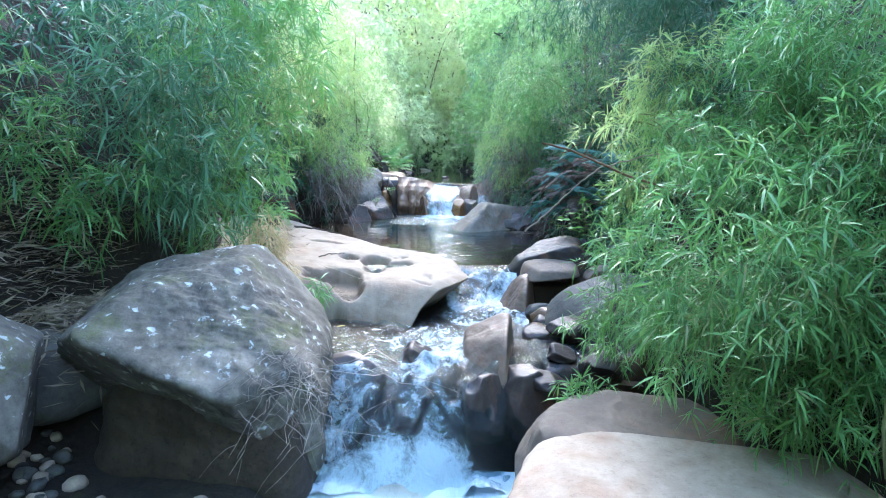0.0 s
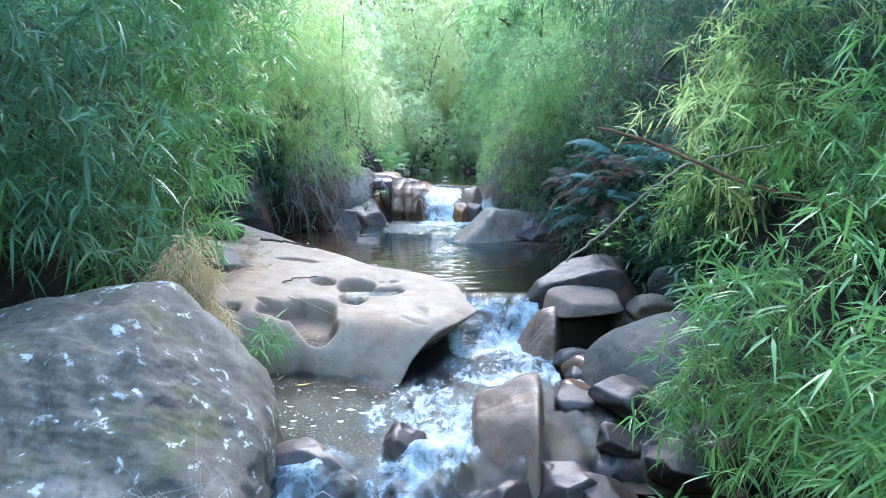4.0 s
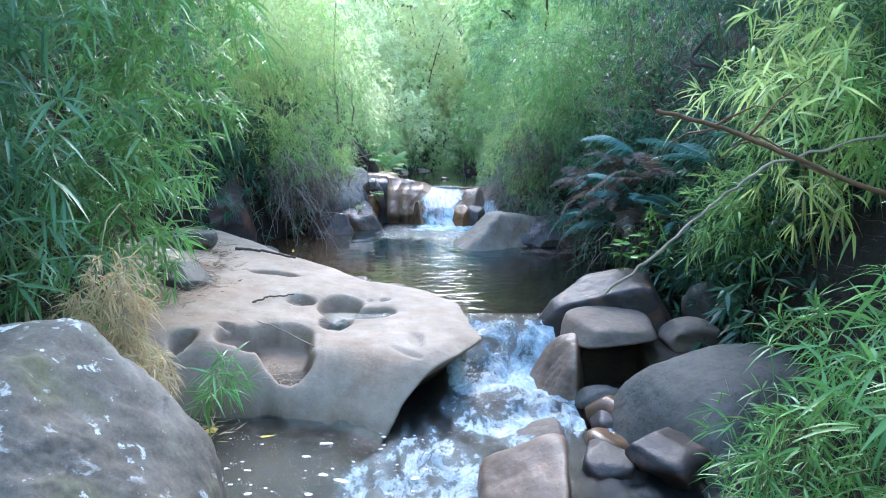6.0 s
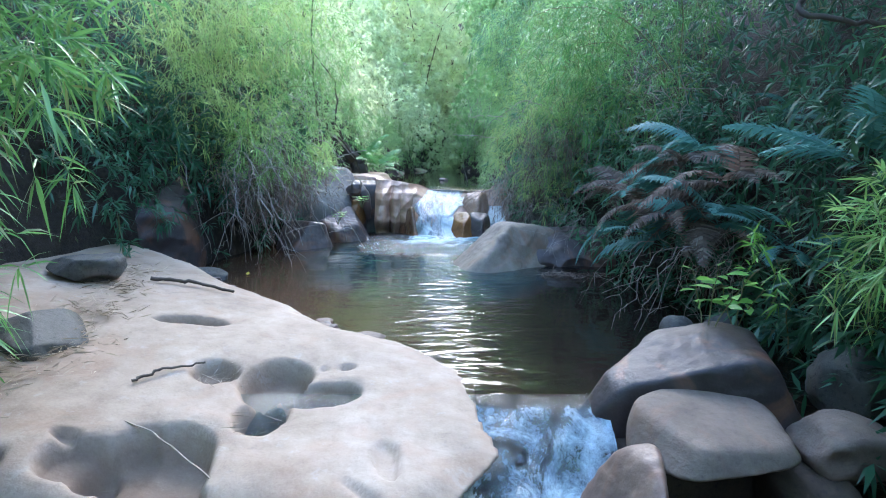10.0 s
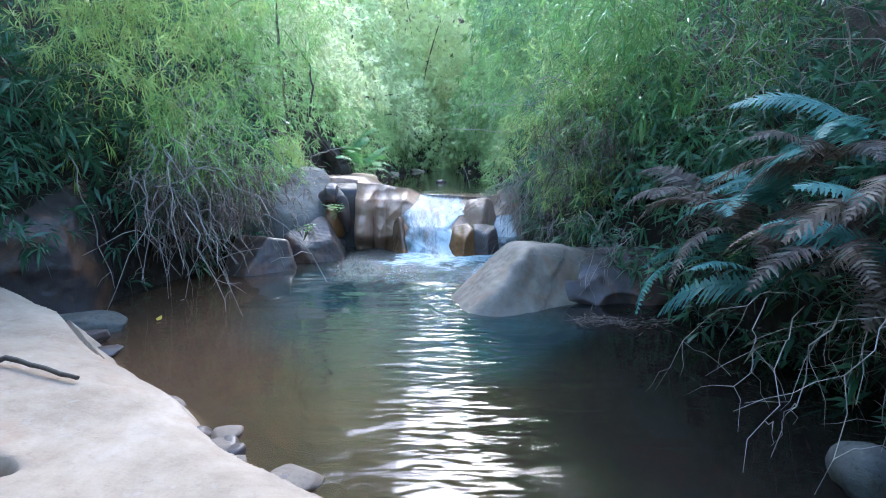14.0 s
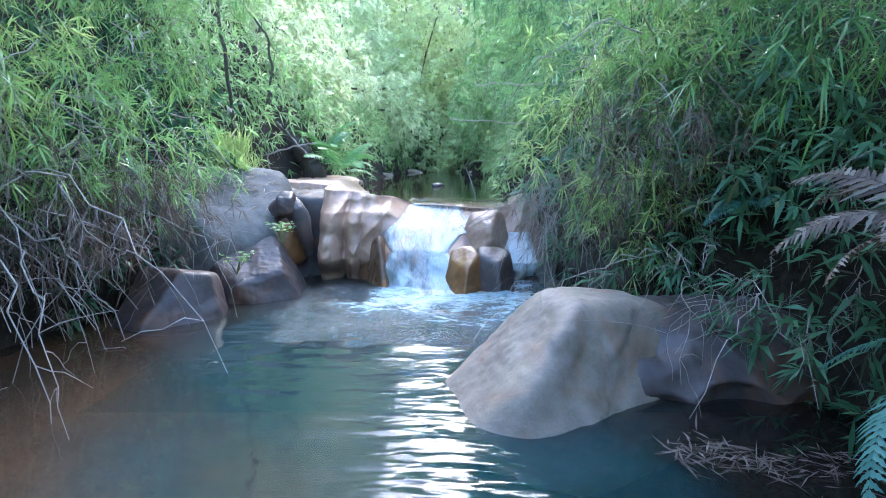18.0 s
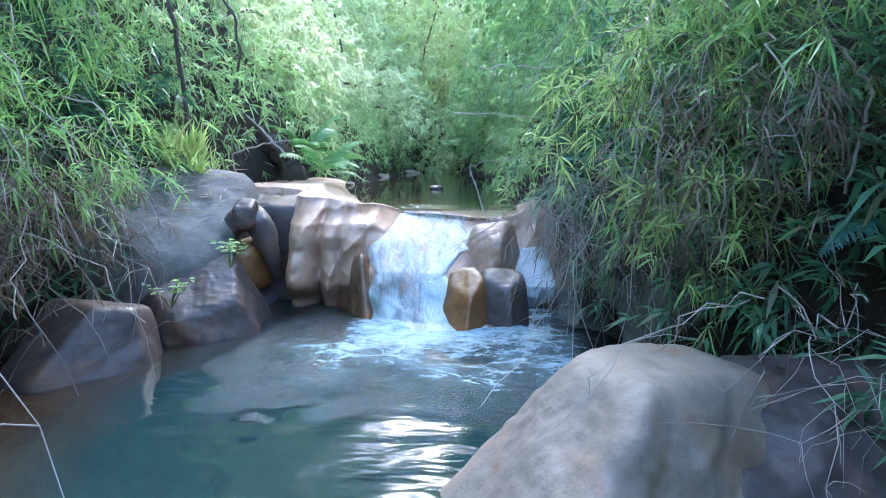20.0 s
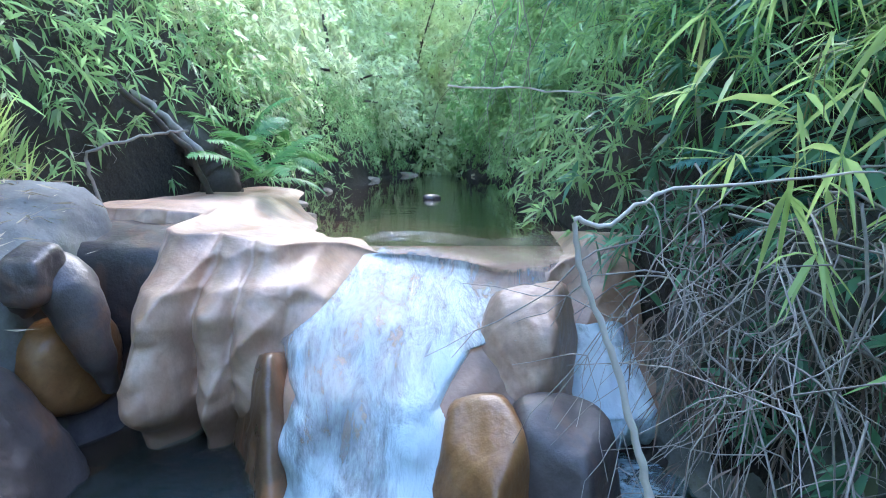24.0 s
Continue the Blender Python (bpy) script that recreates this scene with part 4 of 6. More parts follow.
for k, (x, y, r) in enumerate([(-2.10, 8.98, 0.11), (-2.36, 8.86, 0.13), (-1.85, 8.72, 0.08)]):
    rock("river_stone", "low wet grey stone at the slab's waterline", (x, y, POOL + 0.02), (r * 1.3, r * 0.8, r * 0.45), (4, -6, 25 * k), 400 + k, WET_ROCK, sub=4, square=3.4, facets=10, scoops=8)


# ---- the fall's ledge: a fluted front standing up from the pool, with a flat top behind it ----
FLUTES = [(-0.95, 0.115, 0.34), (-0.75, 0.085, 0.27), (-0.60, 0.105, 0.25)]   # place, half width, how far proud


def ledge_crest(x):
    return UPPER + 0.02 + 0.15 * smooth(0.05, -0.9, x) + 0.05 * smooth(-0.9, -1.4, x) - 0.05 * smooth(-0.45, -0.2, x) * smooth(0.72, 0.58, x) + 0.10 * smooth(0.72, 0.85, x)


def ledge_front(x, z):
    """How far up the stream the rock face stands at a place and height."""
    wet = smooth(-0.60, -0.26, x) * smooth(0.52, 0.40, x)
    back = 12.95 + 0.40 * smooth(0.55, -0.1, x)
    slide = np.interp(z, [0.05, 0.41, 0.47, 0.74, 0.96], [11.66, 11.70, 11.98, 12.28, 12.66]) + (back - 12.66) * smooth(-0.14, -0.005, z - ledge_crest(x))
    wall = np.interp(z, [0.05, 0.5, 0.95, 1.10], [12.52, 12.60, 12.66, 12.72]) + 0.42 * np.maximum(z - 1.04, 0) ** 0.6 + 0.60 * smooth(-1.03, -1.14, x)
    side = np.interp(z, [0.05, 0.6, 0.8, 1.05, 1.2], [12.45, 12.55, 12.95, 13.1, 13.3])
    y = np.where(x > 0.2, side * (1 - wet) + slide * wet, wall * (1 - wet) + slide * wet)
    lean = x + 0.05 * lumps(x * 0.3, z, 0, 0.9, 2, 71) - 0.06 * (z - 0.7)
    proud = np.full(np.broadcast(x, z).shape, 0.075) + 0.03 * lumps(x, z, 0, 0.9, 2, 87)
    for k, (c, w, out) in enumerate(FLUTES):
        taper = 1 - 0.35 * smooth(0.6, 0.1, z) * (k % 2)
        body = np.sqrt(np.clip(1 - ((lean - c) / (w * taper)) ** 2, 0, 1))
        proud = np.maximum(proud, out * body * (0.55 + 0.45 * smooth(1.28 - 0.05 * (k % 3), 0.92, z)) * (0.72 + 0.28 * np.abs(lumps(x * 0 + k, z, 0, 1.1, 2, 90 + k))))
    y = y + (0.12 * smooth(0.60, 0.42, z + 0.06 * lumps(x, z * 0, 0, 1.6, 2, 88)) - proud) * (1 - wet)   # the folds overhang the water
    shell = np.abs(lumps(x, z * 0.8, 0, 1.5, 2, 72))
    y = y + (0.09 * (1 - wet) + 0.09 * wet) * (shell ** 0.7 - 0.45) + 0.05 * (np.abs(lumps(x, z * 0.7, 0, 3.2, 2, 77)) - 0.4) + 0.022 * lumps(x, z, 0, 3.4, 3, 76) + 0.05 * wet * lumps(x, z * 1.6, 0, 1.1, 3, 80)
    return y


lx, lv = axis((-1.75, 1.0, 0.0085)), np.concatenate([np.linspace(0, 1, 120), 1 + np.linspace(0.012, 1, 90)])
X, V = np.meshgrid(lx, lv)
top = ledge_crest(X)
Z = 0.05 + (top - 0.05) * np.minimum(V, 1)
Y = ledge_front(X, Z) + np.maximum(V - 1, 0) * 2.2
flat = np.maximum(V - 1, 0)
Z = Z + smooth(0, 0.12, flat) * (0.022 * lumps(X, Y, 0, 0.9, 3, 73) + 0.012 * (1 - np.abs(lumps(X, Y * 0.7, 0, 1.3, 2, 74)))) * smooth(-0.1, -0.6, X) - flat * 0.25 * smooth(-1.2, -0.7, X)
low = 0.85 * smooth(0.74, 0.52, Z - 0.2 * smooth(0.05, 0.2, X) + 0.20 * lumps(X, Y, 0, 1.2, 3, 82))
thing("fall_ledge", "fluted pinkish-tan rock ledge under the small waterfall", "rock ledge", data=mesh_of("fall_ledge", np.stack([X, Y, Z], -1).reshape(-1, 3), grid_faces(len(lx), len(lv)), LEDGE_ROCK, foam=low.ravel()))
hewn("rock_pillar", "lilac-grey water-worn rock pillar beside the fall", (-1.66, 12.36, 0.58), [((0.2, -0.6, 0.8), 0.40), ((0.8, -0.6, 0.1), 0.19), ((-0.8, -0.5, 0.2), 0.24), ((0, -1, 0), 0.24), ((0, 1, 0), 0.5), ((0, 0, 1), 0.46), ((0, 0, -1), 0.6)], 91, LILAC_ROCK, sub=6, edge=8, rough=0.14, fine=0.018, scoops=[((0.30, -0.34, 0.10), 0.24), ((-0.02, -0.52, 0.42), 0.26)])
hewn("ledge_stone", "rusty orange rounded rock face in a dark hollow", (-1.33, 12.50, 0.74), [((0, -0.35, 1), 0.21), ((1, -0.3, 0), 0.115), ((-1, -0.3, 0), 0.12), ((0, -1, 0), 0.17), ((0, 1, 0), 0.3), ((0, -0.3, -1), 0.19)], 92, ORANGE_ROCK, sub=5, edge=5, rough=0.08, fine=0.010)
rib("ledge_stone", "dark hooded rock rim arching over the orange hollow", [(-1.53, 12.44, 0.66), (-1.50, 12.46, 0.92), (-1.40, 12.48, 1.05), (-1.28, 12.48, 1.09), (-1.19, 12.46, 0.98), (-1.14, 12.46, 0.80), (-1.14, 12.52, 0.66)], (0.06, 0.085, 0.09, 0.09, 0.08, 0.065, 0.04), 93, WET_ROCK)
hewn("ledge_stone", "small brown rounded knob on the rock rim", (-1.28, 12.36, 1.13), [((0, -0.4, 0.9), 0.08), ((1, 0, 0), 0.075), ((-1, 0, 0), 0.08), ((0, -1, 0), 0.08), ((0, 1, 0), 0.2), ((0, 0, -1), 0.12)], 96, WET_ROCK, sub=5, edge=5, rough=0.10)
# recess shade put into this wall's dark colour
hewn("ledge_stone", "rock wall coloured dark for the shade behind the hollow", (-1.34, 12.98, 0.68), [((0, -0.1, 1), 0.50), ((0, -1, 0.1), 0.26), ((-1, 0, 0), 0.5), ((1, 0, 0), 0.36), ((0, 1, 0), 0.6), ((0, 0, -1), 0.6)], 94, DAMP_ROCK, sub=5, edge=10, rough=0.06, fine=0.02)
hewn("ledge_stone", "wet rusty-brown rock tooth beside the falling water", (-0.46, 12.36, 0.48), [((0.9, -0.15, 0.3), 0.10), ((-0.85, -0.45, 0.2), 0.11), ((0.1, -0.80, 0.6), 0.22), ((0, 0.3, 1), 0.34), ((0, 1, 0), 0.25), ((0, 0, -1), 0.4), ((0, -1, 0), 0.30)], 66, BROWN_ROCK, sub=5, edge=14, rough=0.07, fine=0.014)
hewn("ledge_stone", "wet tan block with a dark flank beside the falling water", (0.42, 12.46, 0.76), [((-0.62, -0.72, 0.30), 0.15), ((0.92, -0.35, 0.1), 0.15), ((-0.1, -0.5, 0.87), 0.24), ((-0.2, 0.3, 1), 0.30), ((0, 1, 0), 0.4), ((0, 0, -1), 0.5), ((0.3, -1, -0.2), 0.20), ((-0.95, 0.1, 0.3), 0.20)], 67, LEDGE_ROCK, edge=9, rough=0.08, fine=0.016)
hewn("ledge_stone", "rusty orange block splitting the falling water", (0.25, 11.98, 0.46), [((-0.75, -0.55, 0.35), 0.14), ((0.75, -0.60, 0.15), 0.13), ((-0.3, -0.4, 0.87), 0.22), ((0, 1, 0), 0.3), ((0, 0, -1), 0.4), ((1, 0.2, 0.2), 0.17), ((-1, 0.2, 0.1), 0.18)], 68, ORANGE_ROCK, sub=5, edge=22, rough=0.07, fine=0.012)
hewn("ledge_stone", "dark brown wet rock flank below the tan block", (0.47, 12.03, 0.44), [((-0.5, -0.8, 0.2), 0.14), ((0.8, -0.6, 0.15), 0.16), ((0, -0.4, 0.9), 0.28), ((0, 1, 0), 0.3), ((0, 0, -1), 0.4), ((1, 0.2, 0.1), 0.2), ((-1, 0, 0.1), 0.16)], 69, WET_ROCK, sub=5, edge=14, rough=0.08, fine=0.014)


def fall_reach(x, z):
    """How far inside the falling stream a place lies: it drifts to one side, is split by the block and spreads over the foot."""
    lo = np.interp(z, [0.40, 0.47, 0.56, 0.72, 0.84, 0.96, 1.05], [-0.66, -0.60, -0.46, -0.36, -0.50, -0.38, -0.28])
    hi = np.interp(z, [0.40, 0.48, 0.60, 0.72, 0.84, 0.92, 1.05], [0.42, 0.38, 0.20, 0.13, 0.26, 0.56, 0.64])
    edge = 0.06 * lumps(x * 0.4, z, 0, 2.4, 3, 78)
    side = smooth(0.20, 0.10, np.abs(x - 0.76)) * smooth(0.34, 0.42, z) * smooth(0.86, 0.78, z)
    return np.maximum(smooth(-0.03, 0.05, np.minimum(x - lo, hi - x) + edge), side)


fx, fz = axis((-0.75, 0.95, 0.0125)), np.concatenate([np.linspace(0.36, 1.045, 130), 1.045 + np.linspace(0.002, 0.010, 14)])
X, Z = np.meshgrid(fx, fz)
inside = fall_reach(X, Z)
Y = ledge_front(X, np.minimum(Z, 1.045)) - 0.045 * inside + 0.05 * (1 - inside) - 0.02 * lumps(X, Z * 0.6, 0, 2.2, 3, 75) * inside
Y = Y + np.maximum(Z - 1.045, 0) / 0.01 * 0.9
run = np.cumsum(np.hypot(np.diff(Y, axis=0, prepend=Y[:1]), np.diff(Z, axis=0, prepend=Z[:1])), axis=0)
fall = thing("waterfall", "white veil of water sliding over the rock ledge", "water", kind="structure", data=mesh_of("waterfall", np.stack([X, Y, Z], -1).reshape(-1, 3), grid_faces(len(fx), len(fz)), VEIL,
             foam=(0.58 + 0.18 * smooth(0.95, 0.55, Z) + 0.34 * lumps(X, Z * 0.7, 0, 1.5, 3, 79) - 0.25 * smooth(1.04, 1.05, Z)).ravel(), uv=np.stack([X, run], -1).reshape(-1, 2)))
fall.visible_shadow = False
water_sheet("fall_foam", "white foam spreading where the fall meets the pool", axis((-1.5, 1.4, 0.025)), axis((9.8, 12.75, 0.025)),
            lambda x, y: POOL - 0.030 + 0.060 * smooth(10.1, 11.2, y) * smooth(1.4, 0.8, np.abs(x + 0.05)) * (1 + 0.75 * lumps(x, y, 0, 2.0, 4, 77)), FOAM,
            lambda x, y: smooth(9.7, 11.5, y) * smooth(1.35, 0.55, np.abs(x - 0.10)) * (1 - smooth(11.5, 11.85, y) * smooth(-0.40, -0.75, x)) * (0.66 + 0.34 * lumps(x, y, 0, 0.8, 3, 74)))
rock("river_stone", "dark bluish rock half buried in litter beside the slab", (-2.0, 6.8, 0.60), (0.22, 0.28, 0.15), (0, 10, 20), 48, GREY_ROCK, sub=5, square=3.6, facets=10, cuts=[((0.5, -0.3, 0.8), 0.7)])
rock("river_stone", "grey stone at the back of the slab", (-2.45, 7.9, 0.80), (0.24, 0.2, 0.10), (0, 0, 10), 49, GREY_ROCK, sub=5, square=3.6, facets=10, cuts=[((0, 0, 1), 0.7)])
rock("river_stone", "low mossy stone at the slab's far tip", (-2.35, 9.2, 0.44), (0.32, 0.22, 0.09), (0, 0, 20), 52, GREY_ROCK, sub=4)
rock("river_stone", "small dark stone standing in the upper pool", (-0.02, 17.5, 1.05), (0.12, 0.10, 0.06), (0, 0, 0), 53, WET_ROCK, sub=3)
for k, (x, y, s) in enumerate([(-1.75, 24.5, 0.35), (-1.2, 29.9, 0.5), (1.3, 28.5, 0.4), (-1.75, 19.2, 0.22), (-1.5, 16.6, 0.2), (-1.05, 15.1, 0.16)]):
    rock("river_stone", "tan stone on the upper pool's shore", (x, y, UPPER), (s, s * 0.8, s * 0.3), (0, 0, 31 * k), 54 + k, TAN_ROCK, sub=4)

hewn("sand_bank", "pale sandy bank at the head of the upper pool", (0.15, 32.6, 0.95), [((0, -0.25, 1), 0.32), ((-1, 0, 0.3), 1.7), ((1, 0, 0.3), 1.4), ((0, -1, 0.6), 0.9), ((0, 1, 0), 1.5), ((0, 0, -1), 0.5)], 95, TAN_ROCK, "sand bank", sub=5, edge=8, rough=0.06, fine=0.02)
# ---- plants ----
RS = np.random.RandomState(4)


def leaves(base, way, length, width, droop, detail, rs):
    """Lance-shaped leaves with a folded midrib and hanging tips, as arrays of verts and triangles."""
    n = len(base)
    L, W = length[:, None], width[:, None]
    side = unit(np.cross(way, np.array((0, 0, 1.0)) + 0.55 * rs.normal(size=(n, 3))))
    nor = np.cross(side, way)
    down = np.array((0, 0, -1.0)) * droop[:, None] * L
    at = lambda t: base + way * L * t + down * t * t
    if detail == 3:
        a, b = at(0.28), at(0.62)
        v = [base, a - side * W * 0.5, a - nor * W * 0.14, a + side * W * 0.5, b - side * W * 0.38, b - nor * W * 0.1, b + side * W * 0.38, at(1.0)]
        f = [(0, 2, 1), (0, 3, 2), (1, 2, 5), (1, 5, 4), (2, 3, 6), (2, 6, 5), (4, 5, 7), (5, 6, 7)]
    elif detail == 2:
        a = at(0.4)
        v = [base, a - side * W * 0.5, a - nor * W * 0.15, a + side * W * 0.5, at(1.0)]
        f = [(0, 2, 1), (0, 3, 2), (1, 2, 4), (2, 3, 4)]
    else:
        a = at(0.45)
        v = [base, a - side * W * 0.5, a + side * W * 0.5 + nor * W * 0.2, at(1.0)]
        f = [(0, 2, 1), (1, 2, 3)]
    k = len(v)
    V = np.stack(v, 1).reshape(-1, 3)
    F = (np.arange(n)[:, None, None] * k + np.array(f)[None]).reshape(-1, 3)
    return V, F


def bend(a, b, sag, m=9, wob=0.0, rs=RS):
    """A path from a to b, lifted by sag in its middle, with some wobble."""
    a, b = np.asarray(a, float), np.asarray(b, float)
    t = np.linspace(0, 1, m)[:, None]
    p = a + (b - a) * t + np.array((0, 0, 1.0)) * sag * 4 * t * (1 - t)
    if wob:
        p[1:-1] += rs.normal(size=(m - 2, 3)) * wob
    return p


def sprays(points, outward, rs, stem, leaf, per, detail, spread=0.8, hang=0.1, slim=0.11, arch=0.45):
    """Leafy twigs at the given points: each a thin stem with a few leaves along it and a star of arching leaves at its tip."""
    n = len(points)
    d = unit(outward * 0.7 + rs.normal(size=(n, 3)) * 0.4 + np.array((0, 0, 0.15 - hang)))
    s = stem * rs.uniform(0.5, 1.3, n)
    k = np.repeat(np.arange(n), per)
    along = np.where(rs.uniform(size=len(k)) < 0.7, rs.uniform(0.9, 1.0, len(k)), rs.uniform(0.35, 0.9, len(k)))
    fall = np.array((0, 0, -1.0)) * (s[k] * 0.4 * along ** 2)[:, None]
    base = points[k] + d[k] * (s[k] * along)[:, None] + fall
    way = unit(d[k] * 0.55 + rs.normal(size=(len(k), 3)) * spread * 0.7 + np.array((0, 0, 0.05 - hang)))
    L = leaf * rs.uniform(0.55, 1.25, len(k))
    V, F = leaves(base, way, L, L * slim * rs.uniform(0.8, 1.25, len(k)), rs.uniform(0.3, 1.3, len(k)) * arch, detail, rs)
    # stems: thin slivers
    tip = points + d * s[:, None] + np.array((0, 0, -1.0)) * (s * 0.4)[:, None]
    mid = points + d * (s * 0.5)[:, None] + np.array((0, 0, -1.0)) * (s * 0.1)[:, None]
    off = unit(np.cross(d, np.array((0.2, 0.1, 1.0)))) * 0.0016
    SV = np.stack([points - off, points + off, mid - off * 0.8, mid + off * 0.8, tip], 1).reshape(-1, 3)
    SF = (np.arange(n)[:, None, None] * 5 + np.array([(0, 1, 3), (0, 3, 2), (2, 3, 4)])[None]).reshape(-1, 3)
    return V, F, SV, SF


def clear_of_path(p):
    """Which points keep out of the drone's lane and out of the ground."""
    lane = (np.abs(p[:, 0] - 0.02) < 0.42) & (np.abs(p[:, 2] - 1.5) < 0.5) & (p[:, 1] < 12.2)
    return ~lane & (p[:, 2] > ground_height(p[:, 0], p[:, 1]) - 0.05)


def in_shells(shells, n, rs, low=0.72):
    """Random points in the outer skin of several ovals (centre, half sizes), and the way outward."""
    vol = np.array([s[1][0] * s[1][1] + s[1][1] * s[1][2] + s[1][0] * s[1][2] for s in shells])
    pick = rs.choice(len(shells), n, p=vol / vol.sum())
    c, r = np.array([s[0] for s in shells], float)[pick], np.array([s[1] for s in shells], float)[pick]
    u = unit(rs.normal(size=(n, 3)))
    k = rs.uniform(low ** 2, 1.1, n) ** 0.5 * (1 + 0.16 * lumps(u[:, 0] + pick, u[:, 1], u[:, 2], 0.55, 3, 33))
    return c + u * r * k[:, None], unit(u / r)


def bamboo(base, shells, n, mat, label, leaf=0.118, per=10, detail=3, culms=6, stem=0.2, seed=0, culm_r=0.009, category="bamboo", name="bamboo_clump", slim=0.085, spread=1.0, hang=0.06, culm_mat=None, near=0, gaps=0.12, arch=0.45, rooted=True, lumpy=True):
    """A clump: arching culms from the bank and leafy twigs through its crown; those nearest the stream's middle are parts by themselves."""
    rs = np.random.RandomState(seed)
    puffs = []
    for c, r in shells:
        for _ in range(7 if lumpy else 1):
            k = rs.uniform(0.42, 0.68) if lumpy else 1.0
            u = unit(rs.normal(size=3)) * rs.uniform(0.3, 0.62) if lumpy else np.zeros(3)
            puffs.append((np.array(c) + u * np.array(r), np.array(r) * k))
    p, o = in_shells(puffs, n, rs)
    ok = (clear_of_path(p) if rooted else p[:, 2] > -9) & (lumps(p[:, 0], p[:, 1], p[:, 2], 1.5, 2, seed) > -gaps)
    p, o = p[ok], o[ok]
    p = p[(order := np.argsort(np.abs(p[:, 0])))]
    o = o[order]
    V, F, SV, SF = sprays(p, o, rs, stem, leaf, per, detail, hang=hang, slim=slim, spread=spread, arch=arch)
    top = thing(name, label, category, at=base, group=name + "s along the stream")
    b = np.array(base, float)
    vk, fk = len(V) // (len(p) * per), len(F) // (len(p) * per)
    lv, tri, sv = V.reshape(len(p), per * vk, 3) - b, F[:fk], SV.reshape(-1, 5, 3) - b
    stemf = np.array([(0, 1, 3), (0, 3, 2), (2, 3, 4)])
    for i in range(min(near, len(p))):
        root = sv[i][0]
        twig = part("leafy_twig", mesh_of("leafy_twig", sv[i] - root, stemf, culm_mat or CULM, smooth=False), top)
        twig.location = root
        for q in lv[i].reshape(per, vk, 3):
            part("leaf", mesh_of("leaf", q - q[0], tri, mat), twig).location = q[0] - root
    rest = np.arange(near, len(p))
    for idx in np.array_split(rest[np.argsort(p[rest, 2])], 2 if near else 1):
        VV = lv[idx].reshape(-1, 3)
        FF = (np.arange(len(idx) * per)[:, None, None] * vk + tri[None]).reshape(-1, 3)
        tagged(part("foliage", mesh_of("foliage", VV, FF, mat), top), kind="stuff")
        FF = (np.arange(len(idx))[:, None, None] * 5 + stemf[None]).reshape(-1, 3)
        tagged(part("twig_tangle", mesh_of("twig_tangle", sv[idx].reshape(-1, 3), FF, culm_mat or CULM, smooth=False), top), kind="stuff")
    for i in range(culms):
        c, r = shells[i % len(shells)]
        goal = np.array(c) + unit(rs.normal(size=3)) * np.array(r) * 0.8
        start = b + np.array((rs.uniform(-0.25, 0.25), rs.uniform(-0.4, 0.4), -0.1))
        path = bend(start, goal, 0.25 * np.linalg.norm(goal - start), 12, 0.012, rs)
        if ((np.abs(path[:, 0]) < 0.4) & (np.abs(path[:, 2] - 1.5) < 0.45) & (path[:, 1] < 12.2)).any():
            continue
        CV, CF = tubes([path - b], [np.linspace(culm_r, culm_r * 0.3, 12)], 6)
        part("culm" if category == "bamboo" else "limb", mesh_of("culm", CV, CF, culm_mat or CULM), top)
    return top


# left curtain of bamboo over the boulder and the slab
bamboo((-2.9, 5.0, 0.9), [((-2.0, 4.85, 1.40), (0.50, 0.42, 0.48)), ((-2.15, 5.0, 2.2), (0.58, 0.6, 1.1))], 850, BAMBOO_DARK, "dense green bamboo clump hanging over a grey boulder", seed=101, near=32, leaf=0.165, gaps=-0.02)
bamboo((-3.0, 6.2, 1.0), [((-2.3, 6.0, 1.9), (0.75, 0.75, 1.15)), ((-2.2, 6.1, 3.1), (1.0, 0.9, 1.0))], 1150, BAMBOO_LEAF, "dense green bamboo clump hanging over the pale slab", seed=102, near=32, leaf=0.165, gaps=-0.02)
bamboo((-3.2, 7.3, 1.2), [((-2.35, 7.0, 2.5), (0.85, 0.6, 0.9)), ((-2.3, 6.9, 3.6), (1.0, 0.8, 0.8))], 800, BAMBOO_LEAF, "green bamboo clump leaning out over the slab", seed=103, near=32, leaf=0.165, gaps=-0.02)
bamboo((-3.6, 3.4, 0.8), [((-2.72, 4.3, 1.75), (0.42, 0.4, 0.55)), ((-2.42, 4.5, 1.32), (0.36, 0.34, 0.30)), ((-3.1, 3.7, 2.7), (0.6, 0.6, 0.5))], 640, BAMBOO_LEAF, "sparse green bamboo sprays hanging before a dark hollow", seed=104, near=16, leaf=0.14)
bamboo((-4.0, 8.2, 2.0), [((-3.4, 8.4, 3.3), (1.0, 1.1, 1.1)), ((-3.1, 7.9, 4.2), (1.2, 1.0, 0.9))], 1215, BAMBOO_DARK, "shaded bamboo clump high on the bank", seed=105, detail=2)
bamboo((-2.7, 6.0, 0.9), [((-1.9, 6.25, 2.4), (0.52, 0.6, 0.9)), ((-2.05, 5.95, 1.35), (0.34, 0.45, 0.6)), ((-2.1, 5.6, 0.85), (0.25, 0.3, 0.35))], 900, BAMBOO_LEAF, "bamboo curtain hanging beside the pale slab", seed=109, near=32, leaf=0.165, gaps=-0.02)
# left bank beyond the slab, over the roots
bamboo((-3.2, 10.4, 1.4), [((-2.6, 10.4, 2.3), (0.85, 0.8, 0.85)), ((-2.5, 10.4, 3.4), (1.1, 1.0, 0.9))], 1755, BAMBOO_YOUNG, "yellow-green bamboo bush over dry roots", seed=106, detail=2)
